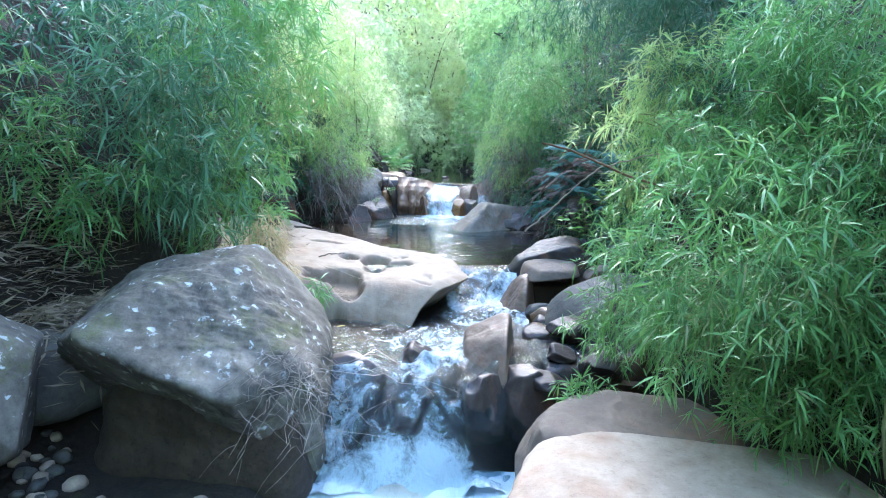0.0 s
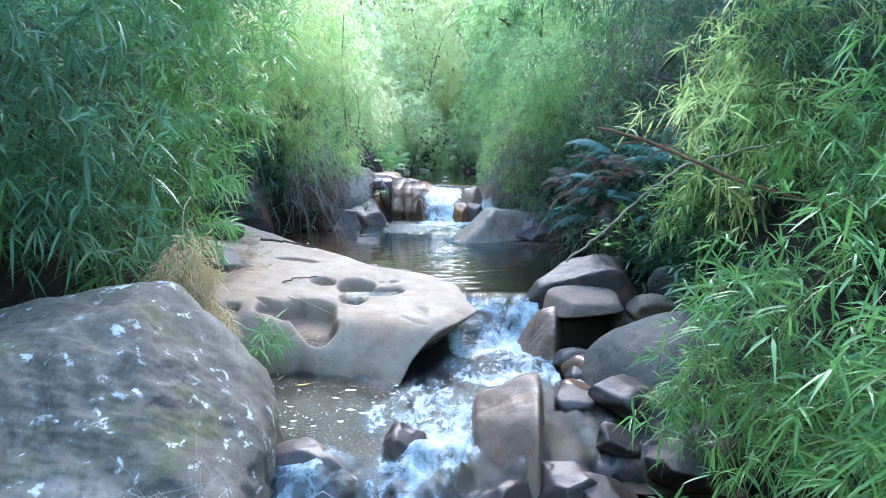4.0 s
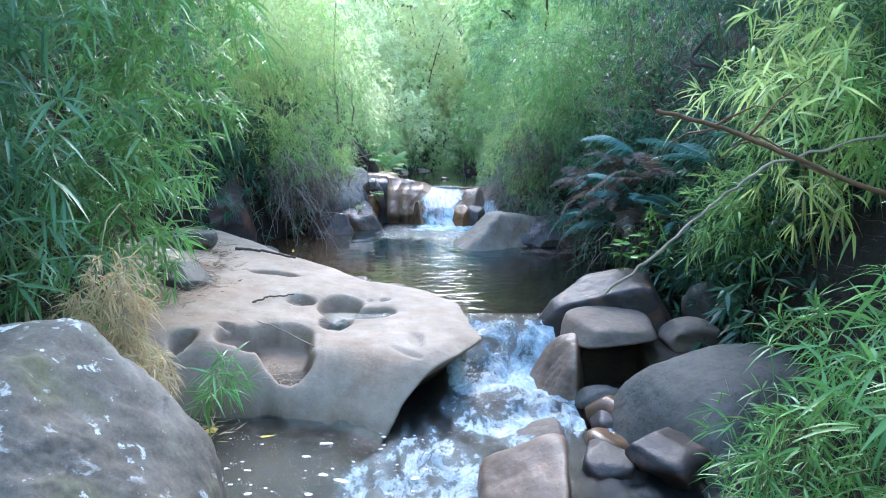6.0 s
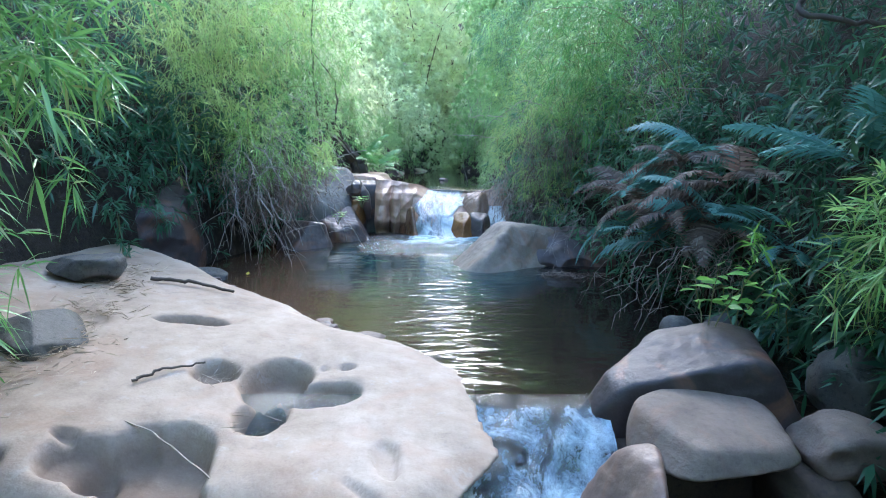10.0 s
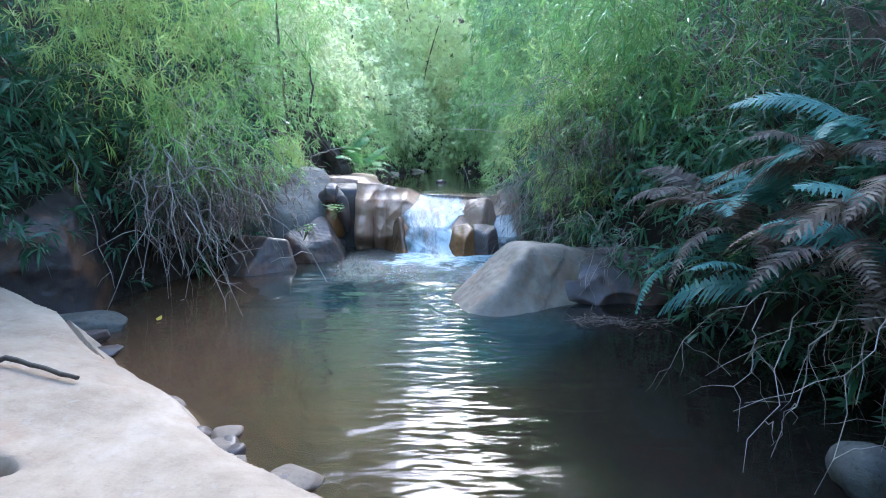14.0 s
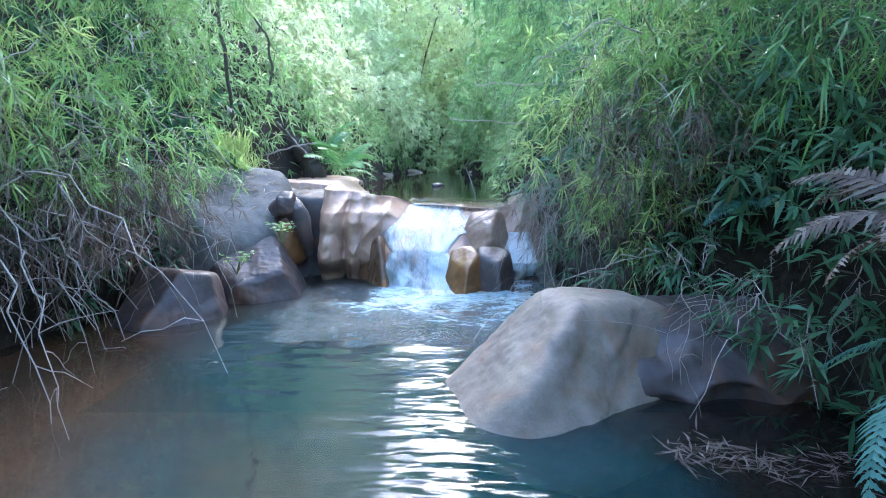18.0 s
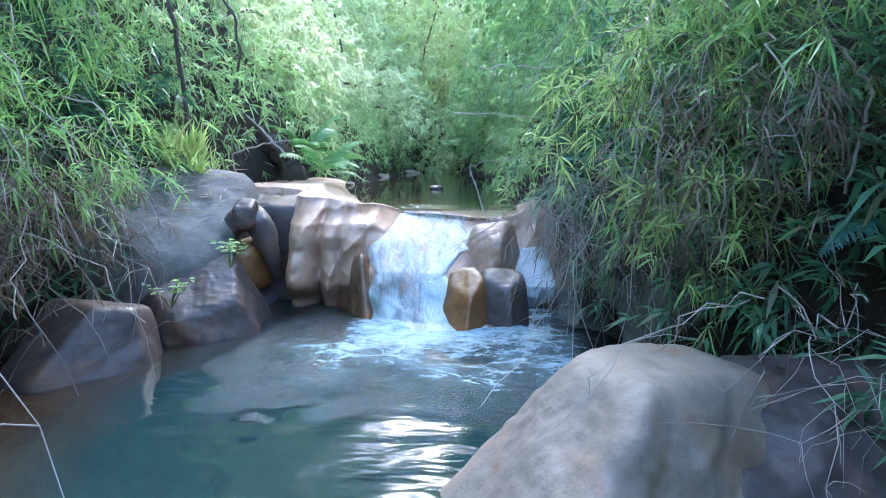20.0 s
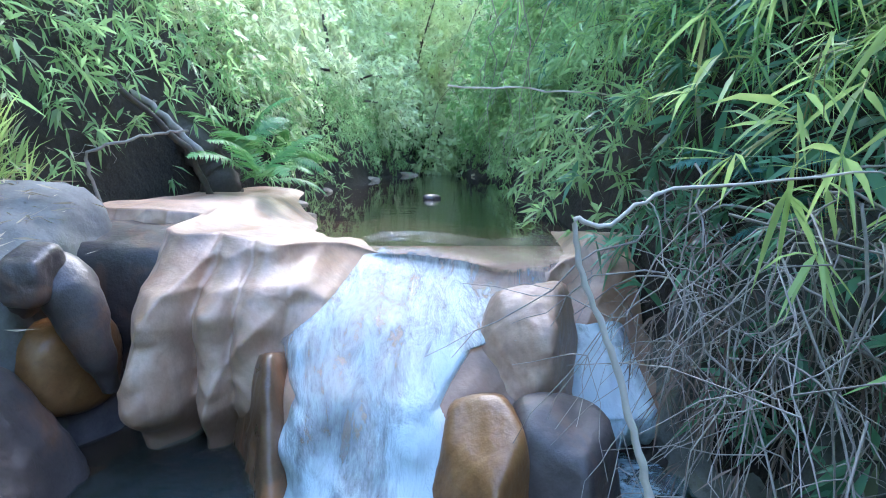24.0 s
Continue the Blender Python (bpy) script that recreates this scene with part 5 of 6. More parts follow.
bamboo((-2.7, 11.6, 1.4), [((-1.95, 10.7, 1.68), (0.5, 0.75, 0.36)), ((-2.0, 11.5, 2.0), (0.7, 0.75, 0.7)), ((-2.1, 11.8, 3.1), (0.9, 0.9, 0.9))], 1755, BAMBOO_MID, "pale yellow-green bamboo bush beside the fall", seed=107, detail=2)
bamboo((-2.9, 13.2, 1.6), [((-2.75, 13.1, 2.5), (0.7, 0.9, 0.9)), ((-2.8, 13.4, 3.7), (1.1, 1.1, 1.0))], 1350, FAR_GREEN, "green shrub on the bank above the fall", leaf=0.09, slim=0.25, seed=108, detail=2, name="shrub", category="shrub", culm_mat=BARK)
# right curtain close to the drone's lane
bamboo((1.9, 2.9, 0.4), [((1.36, 3.05, 1.14), (0.60, 0.70, 0.50)), ((1.82, 3.3, 1.90), (0.60, 0.7, 0.55)), ((1.62, 3.3, 0.86), (0.50, 0.45, 0.26)), ((2.05, 3.3, 0.55), (0.45, 0.5, 0.38)), ((1.80, 2.95, 0.58), (0.42, 0.30, 0.34))], 3700, BAMBOO_LEAF, "lush bright green bamboo clump arching over the stream", seed=111, near=32, leaf=0.105, gaps=0.0)
bamboo((1.9, 4.0, 0.5), [((1.36, 3.75, 1.08), (0.64, 0.55, 0.50)), ((1.78, 4.2, 1.9), (0.60, 0.6, 0.55)), ((1.25, 4.45, 0.62), (0.45, 0.42, 0.40))], 2900, BAMBOO_LEAF, "lush bright green bamboo clump with drooping leafy twigs", seed=112, near=32, leaf=0.105, gaps=0.0)
bamboo((2.3, 3.3, 0.7), [((2.3, 3.4, 1.4), (0.65, 0.9, 0.7)), ((2.25, 3.6, 2.2), (0.65, 0.9, 0.6)), ((1.9, 3.5, 0.85), (0.5, 0.6, 0.4))], 2000, BAMBOO_LEAF, "green bamboo clump rising from the bank", seed=113, near=32, leaf=0.11, gaps=-0.05)
bamboo((2.9, 5.4, 1.4), [((2.2, 5.2, 2.5), (0.8, 0.9, 0.9)), ((2.4, 5.6, 3.5), (1.0, 1.1, 0.9))], 1755, SHADE_GREEN, "shaded bamboo clump leaning from the high bank", seed=115, detail=2)
# canopy out of view, added to keep sky light off the right bank
bamboo((2.9, 6.2, 1.6), [((1.75, 6.1, 3.7), (1.0, 1.3, 0.55)), ((2.5, 6.4, 4.3), (1.2, 1.4, 0.7))], 1500, SHADE_GREEN, "unseen bamboo canopy added to shade the outlet rocks", seed=125, detail=2)
bamboo((3.0, 8.9, 1.9), [((1.85, 8.8, 3.8), (1.0, 1.3, 0.55)), ((2.6, 8.9, 4.4), (1.2, 1.4, 0.7))], 1500, SHADE_GREEN, "unseen bamboo canopy added to shade the fern bank", seed=126, detail=2)
bamboo((3.0, 7.4, 1.8), [((2.5, 7.4, 2.9), (0.8, 1.0, 0.8)), ((2.5, 7.4, 3.9), (1.1, 1.1, 0.9))], 1485, SHADE_GREEN, "shaded bamboo clump above the ferns", seed=116, detail=2)
bamboo((2.2, 5.4, 1.2), [((1.75, 5.1, 2.05), (0.40, 0.5, 0.42)), ((2.05, 6.0, 1.95), (0.36, 0.5, 0.36)), ((1.98, 6.2, 1.25), (0.30, 0.45, 0.36))], 1000, BAMBOO_MID, "bright green bamboo tips hanging out from the dark bank", seed=124, near=20)
bamboo((2.0, 5.1, 1.1), [((1.42, 4.85, 1.72), (0.34, 0.36, 0.34)), ((1.75, 5.0, 2.2), (0.4, 0.4, 0.3))], 330, BAMBOO_YOUNG, "fresh yellow-green bamboo sprays against the dark bank", seed=127, near=20, leaf=0.125, gaps=0.05)
# right bank over the pool and the fall
bamboo((2.4, 9.6, 1.6), [((1.9, 9.7, 2.5), (0.75, 0.9, 0.8)), ((1.25, 10.0, 2.8), (0.55, 0.6, 0.35)), ((1.9, 9.6, 3.5), (1.1, 1.1, 0.9))], 2050, BAMBOO_LEAF, "green bamboo bush over the dark bank rocks", seed=117, detail=2)
bamboo((2.0, 11.1, 1.3), [((1.72, 10.9, 1.95), (0.62, 0.85, 0.62)), ((1.42, 11.2, 1.32), (0.28, 0.42, 0.34)), ((1.5, 11.2, 2.9), (0.95, 1.0, 0.9))], 1500, BAMBOO_MID, "green bamboo bush overhanging the pool", seed=118, detail=2)
bamboo((1.9, 12.7, 1.3), [((1.52, 11.85, 1.95), (0.42, 0.55, 0.35)), ((1.5, 12.7, 2.0), (0.6, 0.8, 0.6)), ((1.4, 12.8, 2.9), (0.95, 1.0, 0.9))], 1300, BAMBOO_MID, "green bamboo bush drooping beside the fall", seed=119, detail=2)
bamboo((1.8, 11.6, 1.1), [((1.25, 10.9, 1.35), (0.32, 0.36, 0.40)), ((0.92, 11.35, 1.70), (0.24, 0.28, 0.17)), ((1.3, 11.3, 2.2), (0.6, 0.6, 0.5))], 380, BAMBOO_YOUNG, "fresh light green bamboo drooping over the pool", seed=123, near=20)
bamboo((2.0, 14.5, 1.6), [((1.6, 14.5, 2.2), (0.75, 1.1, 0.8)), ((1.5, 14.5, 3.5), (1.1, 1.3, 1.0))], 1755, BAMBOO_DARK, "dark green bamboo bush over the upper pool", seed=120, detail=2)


bamboo((-3.0, 14.4, 1.8), [((-2.9, 14.3, 1.8), (0.55, 0.7, 0.5)), ((-2.7, 16.3, 2.2), (0.7, 0.9, 0.8)), ((-2.3, 17.0, 2.1), (0.6, 1.0, 0.8))], 1500, FAR_LEAF, "leafy green shrubs crowding the bank above the fall", leaf=0.09, slim=0.3, seed=122, detail=2, name="shrub", category="shrub", culm_mat=BARK)
# trees round the upper pool and up the valley
def tree(base, shells, n, mat, label, leaf, seed, trunk=0.06, detail=1, per=14, limbs=6, slim=0.4):
    return bamboo(base, shells, n, mat, label, leaf=leaf, per=per, detail=detail, culms=limbs, stem=leaf * 1.8, seed=seed, culm_r=trunk, category="tree", name="tree", slim=slim, spread=1.0, hang=0.1, culm_mat=BARK, gaps=0.45)


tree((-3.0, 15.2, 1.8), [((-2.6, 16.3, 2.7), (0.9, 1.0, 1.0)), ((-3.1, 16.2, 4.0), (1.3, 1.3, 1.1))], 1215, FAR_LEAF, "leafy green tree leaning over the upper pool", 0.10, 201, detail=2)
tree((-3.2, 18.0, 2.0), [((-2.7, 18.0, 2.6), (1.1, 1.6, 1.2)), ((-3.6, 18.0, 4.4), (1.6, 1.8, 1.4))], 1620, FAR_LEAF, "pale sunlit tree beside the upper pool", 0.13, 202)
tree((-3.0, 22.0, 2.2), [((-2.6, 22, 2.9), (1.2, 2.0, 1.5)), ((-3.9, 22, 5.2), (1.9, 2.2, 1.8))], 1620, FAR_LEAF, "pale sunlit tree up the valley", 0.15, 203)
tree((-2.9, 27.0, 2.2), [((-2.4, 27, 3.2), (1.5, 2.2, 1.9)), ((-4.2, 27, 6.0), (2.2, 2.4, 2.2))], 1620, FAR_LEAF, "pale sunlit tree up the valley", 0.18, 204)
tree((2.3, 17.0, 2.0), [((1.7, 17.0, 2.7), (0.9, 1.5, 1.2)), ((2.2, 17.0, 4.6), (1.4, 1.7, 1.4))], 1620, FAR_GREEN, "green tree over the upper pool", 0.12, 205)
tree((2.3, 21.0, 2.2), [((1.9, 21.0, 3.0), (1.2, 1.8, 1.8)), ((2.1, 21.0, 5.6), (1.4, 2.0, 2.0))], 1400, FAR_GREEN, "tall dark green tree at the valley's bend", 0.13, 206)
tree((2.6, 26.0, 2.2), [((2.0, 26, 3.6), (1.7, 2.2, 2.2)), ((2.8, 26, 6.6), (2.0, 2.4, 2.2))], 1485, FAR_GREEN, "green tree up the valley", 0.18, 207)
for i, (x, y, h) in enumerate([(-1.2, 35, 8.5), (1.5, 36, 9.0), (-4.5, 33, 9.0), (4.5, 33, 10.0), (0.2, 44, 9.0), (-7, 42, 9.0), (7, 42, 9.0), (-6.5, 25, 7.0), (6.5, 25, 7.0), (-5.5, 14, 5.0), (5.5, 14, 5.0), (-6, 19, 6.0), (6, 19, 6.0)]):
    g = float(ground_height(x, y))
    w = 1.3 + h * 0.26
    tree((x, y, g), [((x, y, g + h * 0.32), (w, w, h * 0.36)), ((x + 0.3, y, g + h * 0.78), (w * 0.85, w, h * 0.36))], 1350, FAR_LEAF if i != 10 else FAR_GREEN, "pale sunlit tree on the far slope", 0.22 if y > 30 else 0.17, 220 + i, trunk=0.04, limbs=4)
# three tall crowns, mostly out of view, added to shade the near stream
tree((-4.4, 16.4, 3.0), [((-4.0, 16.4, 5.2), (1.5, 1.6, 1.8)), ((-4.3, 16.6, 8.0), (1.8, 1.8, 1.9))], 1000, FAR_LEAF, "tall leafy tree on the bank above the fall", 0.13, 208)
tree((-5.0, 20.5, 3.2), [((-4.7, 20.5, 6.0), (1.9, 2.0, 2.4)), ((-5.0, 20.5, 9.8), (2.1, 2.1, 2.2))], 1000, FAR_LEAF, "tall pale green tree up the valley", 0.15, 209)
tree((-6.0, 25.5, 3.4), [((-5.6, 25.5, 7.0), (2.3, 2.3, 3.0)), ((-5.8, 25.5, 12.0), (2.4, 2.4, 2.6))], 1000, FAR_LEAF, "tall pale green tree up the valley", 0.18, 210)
# trees behind the start, out of view, added to block sky light
for i, (x, y, h) in enumerate([(-3.6, -1.2, 5.5), (-4.4, -3.6, 7.0), (4.2, -3.6, 7.0), (-2.6, -6.0, 7.5), (2.4, -6.2, 7.5), (0.0, -8.0, 8.0), (-5.4, 1.2, 6.0)]):
    g = float(ground_height(x, y))
    w = 1.2 + h * 0.2
    tree((x, y, g), [((x, y, g + h * 0.30), (w, w, h * 0.34)), ((x * 0.9, y, g + h * 0.78), (w, w, h * 0.36))], 1500, FAR_GREEN, "unseen tall green tree added to block sky light behind the start", 0.19, 260 + i, trunk=0.05, limbs=4)
# farther slopes, one cover of woods
rs = np.random.RandomState(77)
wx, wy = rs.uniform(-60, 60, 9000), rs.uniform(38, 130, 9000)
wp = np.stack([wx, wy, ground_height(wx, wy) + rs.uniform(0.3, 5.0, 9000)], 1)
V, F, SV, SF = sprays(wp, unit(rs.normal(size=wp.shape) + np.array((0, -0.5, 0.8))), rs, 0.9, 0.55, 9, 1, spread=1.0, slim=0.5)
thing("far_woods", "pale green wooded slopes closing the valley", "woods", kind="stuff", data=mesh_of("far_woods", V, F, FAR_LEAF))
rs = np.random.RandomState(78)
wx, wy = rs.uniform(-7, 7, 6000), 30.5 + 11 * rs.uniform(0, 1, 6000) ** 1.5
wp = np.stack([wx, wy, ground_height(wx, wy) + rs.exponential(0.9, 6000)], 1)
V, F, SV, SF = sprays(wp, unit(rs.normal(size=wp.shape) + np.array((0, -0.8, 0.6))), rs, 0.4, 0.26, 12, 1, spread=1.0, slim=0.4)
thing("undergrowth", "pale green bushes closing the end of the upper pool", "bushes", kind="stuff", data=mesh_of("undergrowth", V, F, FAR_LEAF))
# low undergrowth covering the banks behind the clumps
for sgn, seed, y0, y1, cnt, mt in ((-1, 81, 0.5, 13, 2600, SHADE_GREEN), (1, 82, 0.5, 13, 1800, SHADE_GREEN), (-1, 85, 8.5, 13, 900, SHADE_GREEN), (1, 86, 5.5, 9.5, 900, SHADE_GREEN), (1, 89, 9.5, 13, 700, BAMBOO_DARK), (-1, 87, 13, 32, 1800, FAR_GREEN), (1, 88, 13, 32, 1800, FAR_GREEN), (-1, 83, 13, 33, 3600, FAR_LEAF), (1, 84, 13, 33, 3600, FAR_GREEN)):
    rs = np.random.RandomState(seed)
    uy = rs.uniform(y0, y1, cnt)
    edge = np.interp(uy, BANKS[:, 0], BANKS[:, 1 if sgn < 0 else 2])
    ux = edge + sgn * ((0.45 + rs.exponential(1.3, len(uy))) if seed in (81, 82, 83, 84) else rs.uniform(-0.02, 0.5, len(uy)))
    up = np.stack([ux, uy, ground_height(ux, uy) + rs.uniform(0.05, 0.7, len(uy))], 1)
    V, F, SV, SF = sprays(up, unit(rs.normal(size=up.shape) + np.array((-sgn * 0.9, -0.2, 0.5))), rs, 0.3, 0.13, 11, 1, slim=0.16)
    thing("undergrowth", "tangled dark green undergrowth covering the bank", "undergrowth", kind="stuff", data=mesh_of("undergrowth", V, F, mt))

# ---- ferns ----
def frond_mesh(name, length, mat, rs, arch=0.8, pairs=30, wide=0.19):
    """One fern frond along +x: a bent stalk with paired, toothed leaflets."""
    t = np.linspace(0, 1, 16)
    path = np.stack([length * (t - 0.12 * t ** 3), 0.06 * length * np.sin(t * 2 + rs.uniform(0, 6)), length * (0.42 * t - arch * 0.62 * t ** 2.2)], 1)
    V, F = tubes([path], [np.linspace(0.0035, 0.001, 16)], 3)
    F = np.concatenate([F[:, [0, 1, 2]], F[:, [0, 2, 3]]])
    VV, FF, o = [V], [F], len(V)
    for k in range(pairs):
        s = 0.16 + 0.84 * k / pairs
        c = np.array([np.interp(s, t, path[:, i]) for i in range(3)])
        tang = unit(np.array([np.interp(min(1, s + 0.03), t, path[:, i]) for i in range(3)]) - c)
        L = length * wide * (math.sin(math.pi * min(1, (s * 0.93 + 0.06)) ** 0.8)) ** 0.8 * rs.uniform(0.85, 1.1) + 0.006
        for sgn in (-1, 1):
            out = unit(np.array((0, sgn, 0.0)) + tang * 0.42 + rs.normal(size=3) * 0.07)
            up = unit(np.cross(tang, out) * sgn)
            m = 7
            u = np.linspace(0, 1, m)
            mid = c + out * (L * u)[:, None] - np.array((0, 0, 1.0)) * (0.22 * L * u ** 2)[:, None]
            w = length * 0.016 * (1 - u ** 2.2) * np.where(np.arange(m) % 2, 1.15, 0.62)
            a, b = mid + tang * w[:, None] + up * 0.002, mid - tang * w[:, None] + up * 0.002
            VV.append(np.concatenate([a, mid, b]))
            i = np.arange(m - 1)
            q = np.concatenate([np.stack([i, i + 1, i + m + 1], 1), np.stack([i, i + m + 1, i + m], 1), np.stack([i + m, i + m + 1, i + 2 * m + 1], 1), np.stack([i + m, i + 2 * m + 1, i + 2 * m], 1)])
            FF.append(q + o)
            o += 3 * m
    return mesh_of(name, np.concatenate(VV), np.concatenate(FF), mat)


def fern(base, fronds, length, mat, label, seed, face=180.0, fan=200.0, lift=0.0, arch=0.8, name="fern"):
    """A fern: fronds springing from one crown towards the face direction (degrees in plan)."""
    rs = np.random.RandomState(seed)
    top = thing(name, label, "fern", at=base, group=name + "s on the bank")
    for k in range(fronds):
        f = part("frond", frond_mesh("frond", length * rs.uniform(0.75, 1.15), mat, rs, arch * rs.uniform(0.7, 1.25)), top)
        f.matrix_basis = pose(0, 0, 0, rs.uniform(-38, 38), lift - rs.uniform(-14, 42), face + fan * ((k + 0.5) / fronds - 0.5) + rs.uniform(-12, 12))
    return top


fern((1.75, 7.75, 1.12), 5, 0.6, FERN_LEAF, "blue-green fern with long arching fronds on the bank", 301, face=190, fan=210)
fern((1.75, 8.55, 1.25), 5, 0.72, FERN_LEAF, "blue-green fern with fronds reaching over the pool", 302, face=185, fan=170)
fern((1.95, 7.3, 1.02), 5, 0.45, FERN_LEAF, "blue-green fern standing out from the dark bank", 303, face=215, fan=200)
fern((1.85, 8.1, 1.55), 4, 0.62, FERN_LEAF, "dark blue-green fern high on the bank", 304, face=180, fan=200)
fern((1.6, 8.9, 0.92), 3, 0.6, FERN_LEAF, "blue-green fern drooping to the water", 305, face=190, fan=150, arch=1.1)
fern((2.1, 7.0, 1.5), 4, 0.75, FERN_LEAF, "tall shaded fern against the dark bank", 306, face=170, fan=180, arch=0.5)
fern((2.2, 6.75, 0.95), 5, 0.5, FERN_GREEN, "bright green fern near the outlet rocks", 307, face=200, fan=160)
fern((1.65, 7.9, 1.10), 6, 0.55, BROWN_LEAF, "dead brown fern fronds hanging under green ones", 308, face=185, fan=190, arch=1.2, name="dead_fern")
fern((1.55, 8.5, 1.15), 5, 0.5, BROWN_LEAF, "dead brown fern fronds hanging under green ones", 309, face=190, fan=170, arch=1.3, name="dead_fern")
for k, (x, y, z) in enumerate([(1.7, 8.2, 1.45), (1.75, 7.6, 1.35), (1.6, 9.1, 1.25), (1.85, 8.0, 1.05)]):
    fern((x, y, z), 8, 0.55, BROWN_LEAF, "dead purple-brown fern fronds on the shaded bank", 314 + k, face=190, fan=220, arch=1.2, name="dead_fern")
fern((1.7, 8.35, 0.85), 3, 0.7, FERN_LEAF, "blue-green fern low over the dark pool", 310, face=200, fan=150, arch=1.0)
fern((-1.25, 14.75, 1.35), 8, 0.75, FERN_GREEN, "green tree fern with feathery fronds above the fall", 311, face=0, fan=300, arch=0.7)
fern((-1.5, 15.2, 1.6), 7, 0.8, FERN_GREEN, "green fern with feathery fronds above the fall", 312, face=-20, fan=260, arch=0.7)
fern((-1.75, 17.0, 1.5), 6, 0.8, FERN_GREEN, "green fern beside the upper pool", 313, face=0, fan=240)


rs = np.random.RandomState(318)
for k in range(16):
    y = 6.2 + 0.42 * k + rs.uniform(-0.15, 0.15)
    x = float(np.interp(y, BANKS[:, 0], BANKS[:, 2])) + rs.uniform(0.12, 0.75)
    fern((x, y, float(ground_height(x, y)) + 0.02), 5, rs.uniform(0.26, 0.42), FERN_GREEN if k % 5 == 2 else FERN_LEAF, "small dark fern on the shaded bank face", 400 + k, face=190, fan=220)


# ---- hanging roots and dry twigs ----
def tangle(name, label, at, n, spread, drop, mat, seed, r=0.006, lean=(0, 0), category="roots", piece="root"):
    """Dry roots or twigs falling from a bank's edge, each with side shoots."""
    rs = np.random.RandomState(seed)
    top = thing(name, label, category, at=at)
    for _ in range(n):
        a = rs.uniform(-1, 1, 3) * np.array(spread)
        b = a + np.array((lean[0] + rs.normal() * 0.32, lean[1] + rs.normal() * 0.30, -drop * rs.uniform(0.5, 1.15)))
        p = bend(a, b, rs.uniform(0.0, 0.22), 9, 0.020, rs)
        paths, rad = [p], [np.linspace(r, r * 0.35, 9) * rs.uniform(0.6, 1.2)]
        for _ in range(rs.randint(2, 6)):
            k = rs.randint(2, 8)
            q = bend(p[k], p[k] + rs.normal(size=3) * np.array((0.16, 0.12, 0.12)) + np.array((0, 0, -0.08)), 0.02, 5, 0.008, rs)
            paths.append(q)
            rad.append(np.linspace(r * 0.45, r * 0.2, 5))
        V, F = tubes(paths, rad, 4)
        part(piece, mesh_of(piece, V, F, mat), top)
    return top


tangle("root_tangle", "grey dry roots and twigs hanging over the pool from the bank", (-2.3, 10.3, 1.38), 36, (0.5, 0.55, 0.3), 0.9, ROOT, 321, r=0.006, lean=(0.25, -0.25))
tangle("root_tangle", "grey dry twigs hanging below a yellow-green bush", (-1.95, 11.1, 1.35), 24, (0.35, 0.3, 0.3), 0.6, ROOT, 322, r=0.004, lean=(0.15, -0.15))
tangle("root_tangle", "grey roots trailing from the fern bank into the pool", (1.65, 7.75, 0.98), 22, (0.25, 0.45, 0.1), 0.55, ROOT, 323, r=0.0032, lean=(-0.18, -0.1))
tangle("twig_tangle", "dead bamboo twigs drooping beside the fall", (1.10, 11.95, 1.30), 90, (0.32, 0.6, 0.22), 0.75, ROOT, 324, r=0.0035, lean=(-0.05, -0.2), category="twigs", piece="twig")
tangle("twig_tangle", "bare pale vines dangling over the side of the fall", (0.78, 11.55, 1.40), 9, (0.16, 0.3, 0.06), 0.85, ROOT, 330, r=0.0032, lean=(0.02, -0.05), category="twigs", piece="vine")
tangle("twig_tangle", "bare grey twigs in the shade above the ferns", (1.9, 8.6, 2.0), 14, (0.5, 0.8, 0.2), 0.5, ROOT, 325, r=0.004, category="twigs", piece="twig")
tangle("root_tangle", "thin pale vines hanging over the upper pool", (0.75, 14.3, 2.6), 7, (0.5, 0.4, 0.1), 1.3, ROOT, 326, r=0.0035, piece="vine")

tangle("root_tangle", "thin roots and dead stalks trailing over the dark bank rock", (1.45, 9.95, 0.98), 22, (0.35, 0.35, 0.12), 0.36, ROOT, 319, r=0.003, lean=(-0.12, -0.15))
tangle("twig_tangle", "bare dead canes and grey twigs in the bamboo over the pool", (1.35, 10.9, 1.95), 26, (0.45, 0.6, 0.45), 0.6, ROOT, 328, r=0.004, lean=(-0.1, -0.2), category="twigs", piece="twig")
tangle("twig_tangle", "dead grey twigs showing through the yellow-green bush", (-2.0, 10.6, 2.1), 26, (0.45, 0.6, 0.35), 0.6, ROOT, 329, r=0.004, lean=(0.15, -0.25), category="twigs", piece="twig")
bamboo((1.8, 11.0, 1.2), [((1.4, 11.0, 1.5), (0.55, 0.75, 0.7))], 260, BROWN_LEAF, "withered grey-brown leaves among the green bamboo", leaf=0.11, hang=0.5, culms=3, seed=337, name="dry_bamboo", detail=2, slim=0.06, culm_mat=ROOT)
# dry tufts mixed into the bushes
bamboo((-1.72, 5.25, 1.2), [((-1.49, 4.92, 1.0), (0.09, 0.09, 0.2)), ((-1.46, 4.90, 0.68), (0.16, 0.14, 0.27))], 300, DRY_LEAF, "withered straw-coloured bamboo branch hanging down", leaf=0.085, hang=0.45, spread=1.0, culms=3, seed=330, near=30, name="dry_bamboo", slim=0.075, stem=0.1, gaps=2, rooted=False)
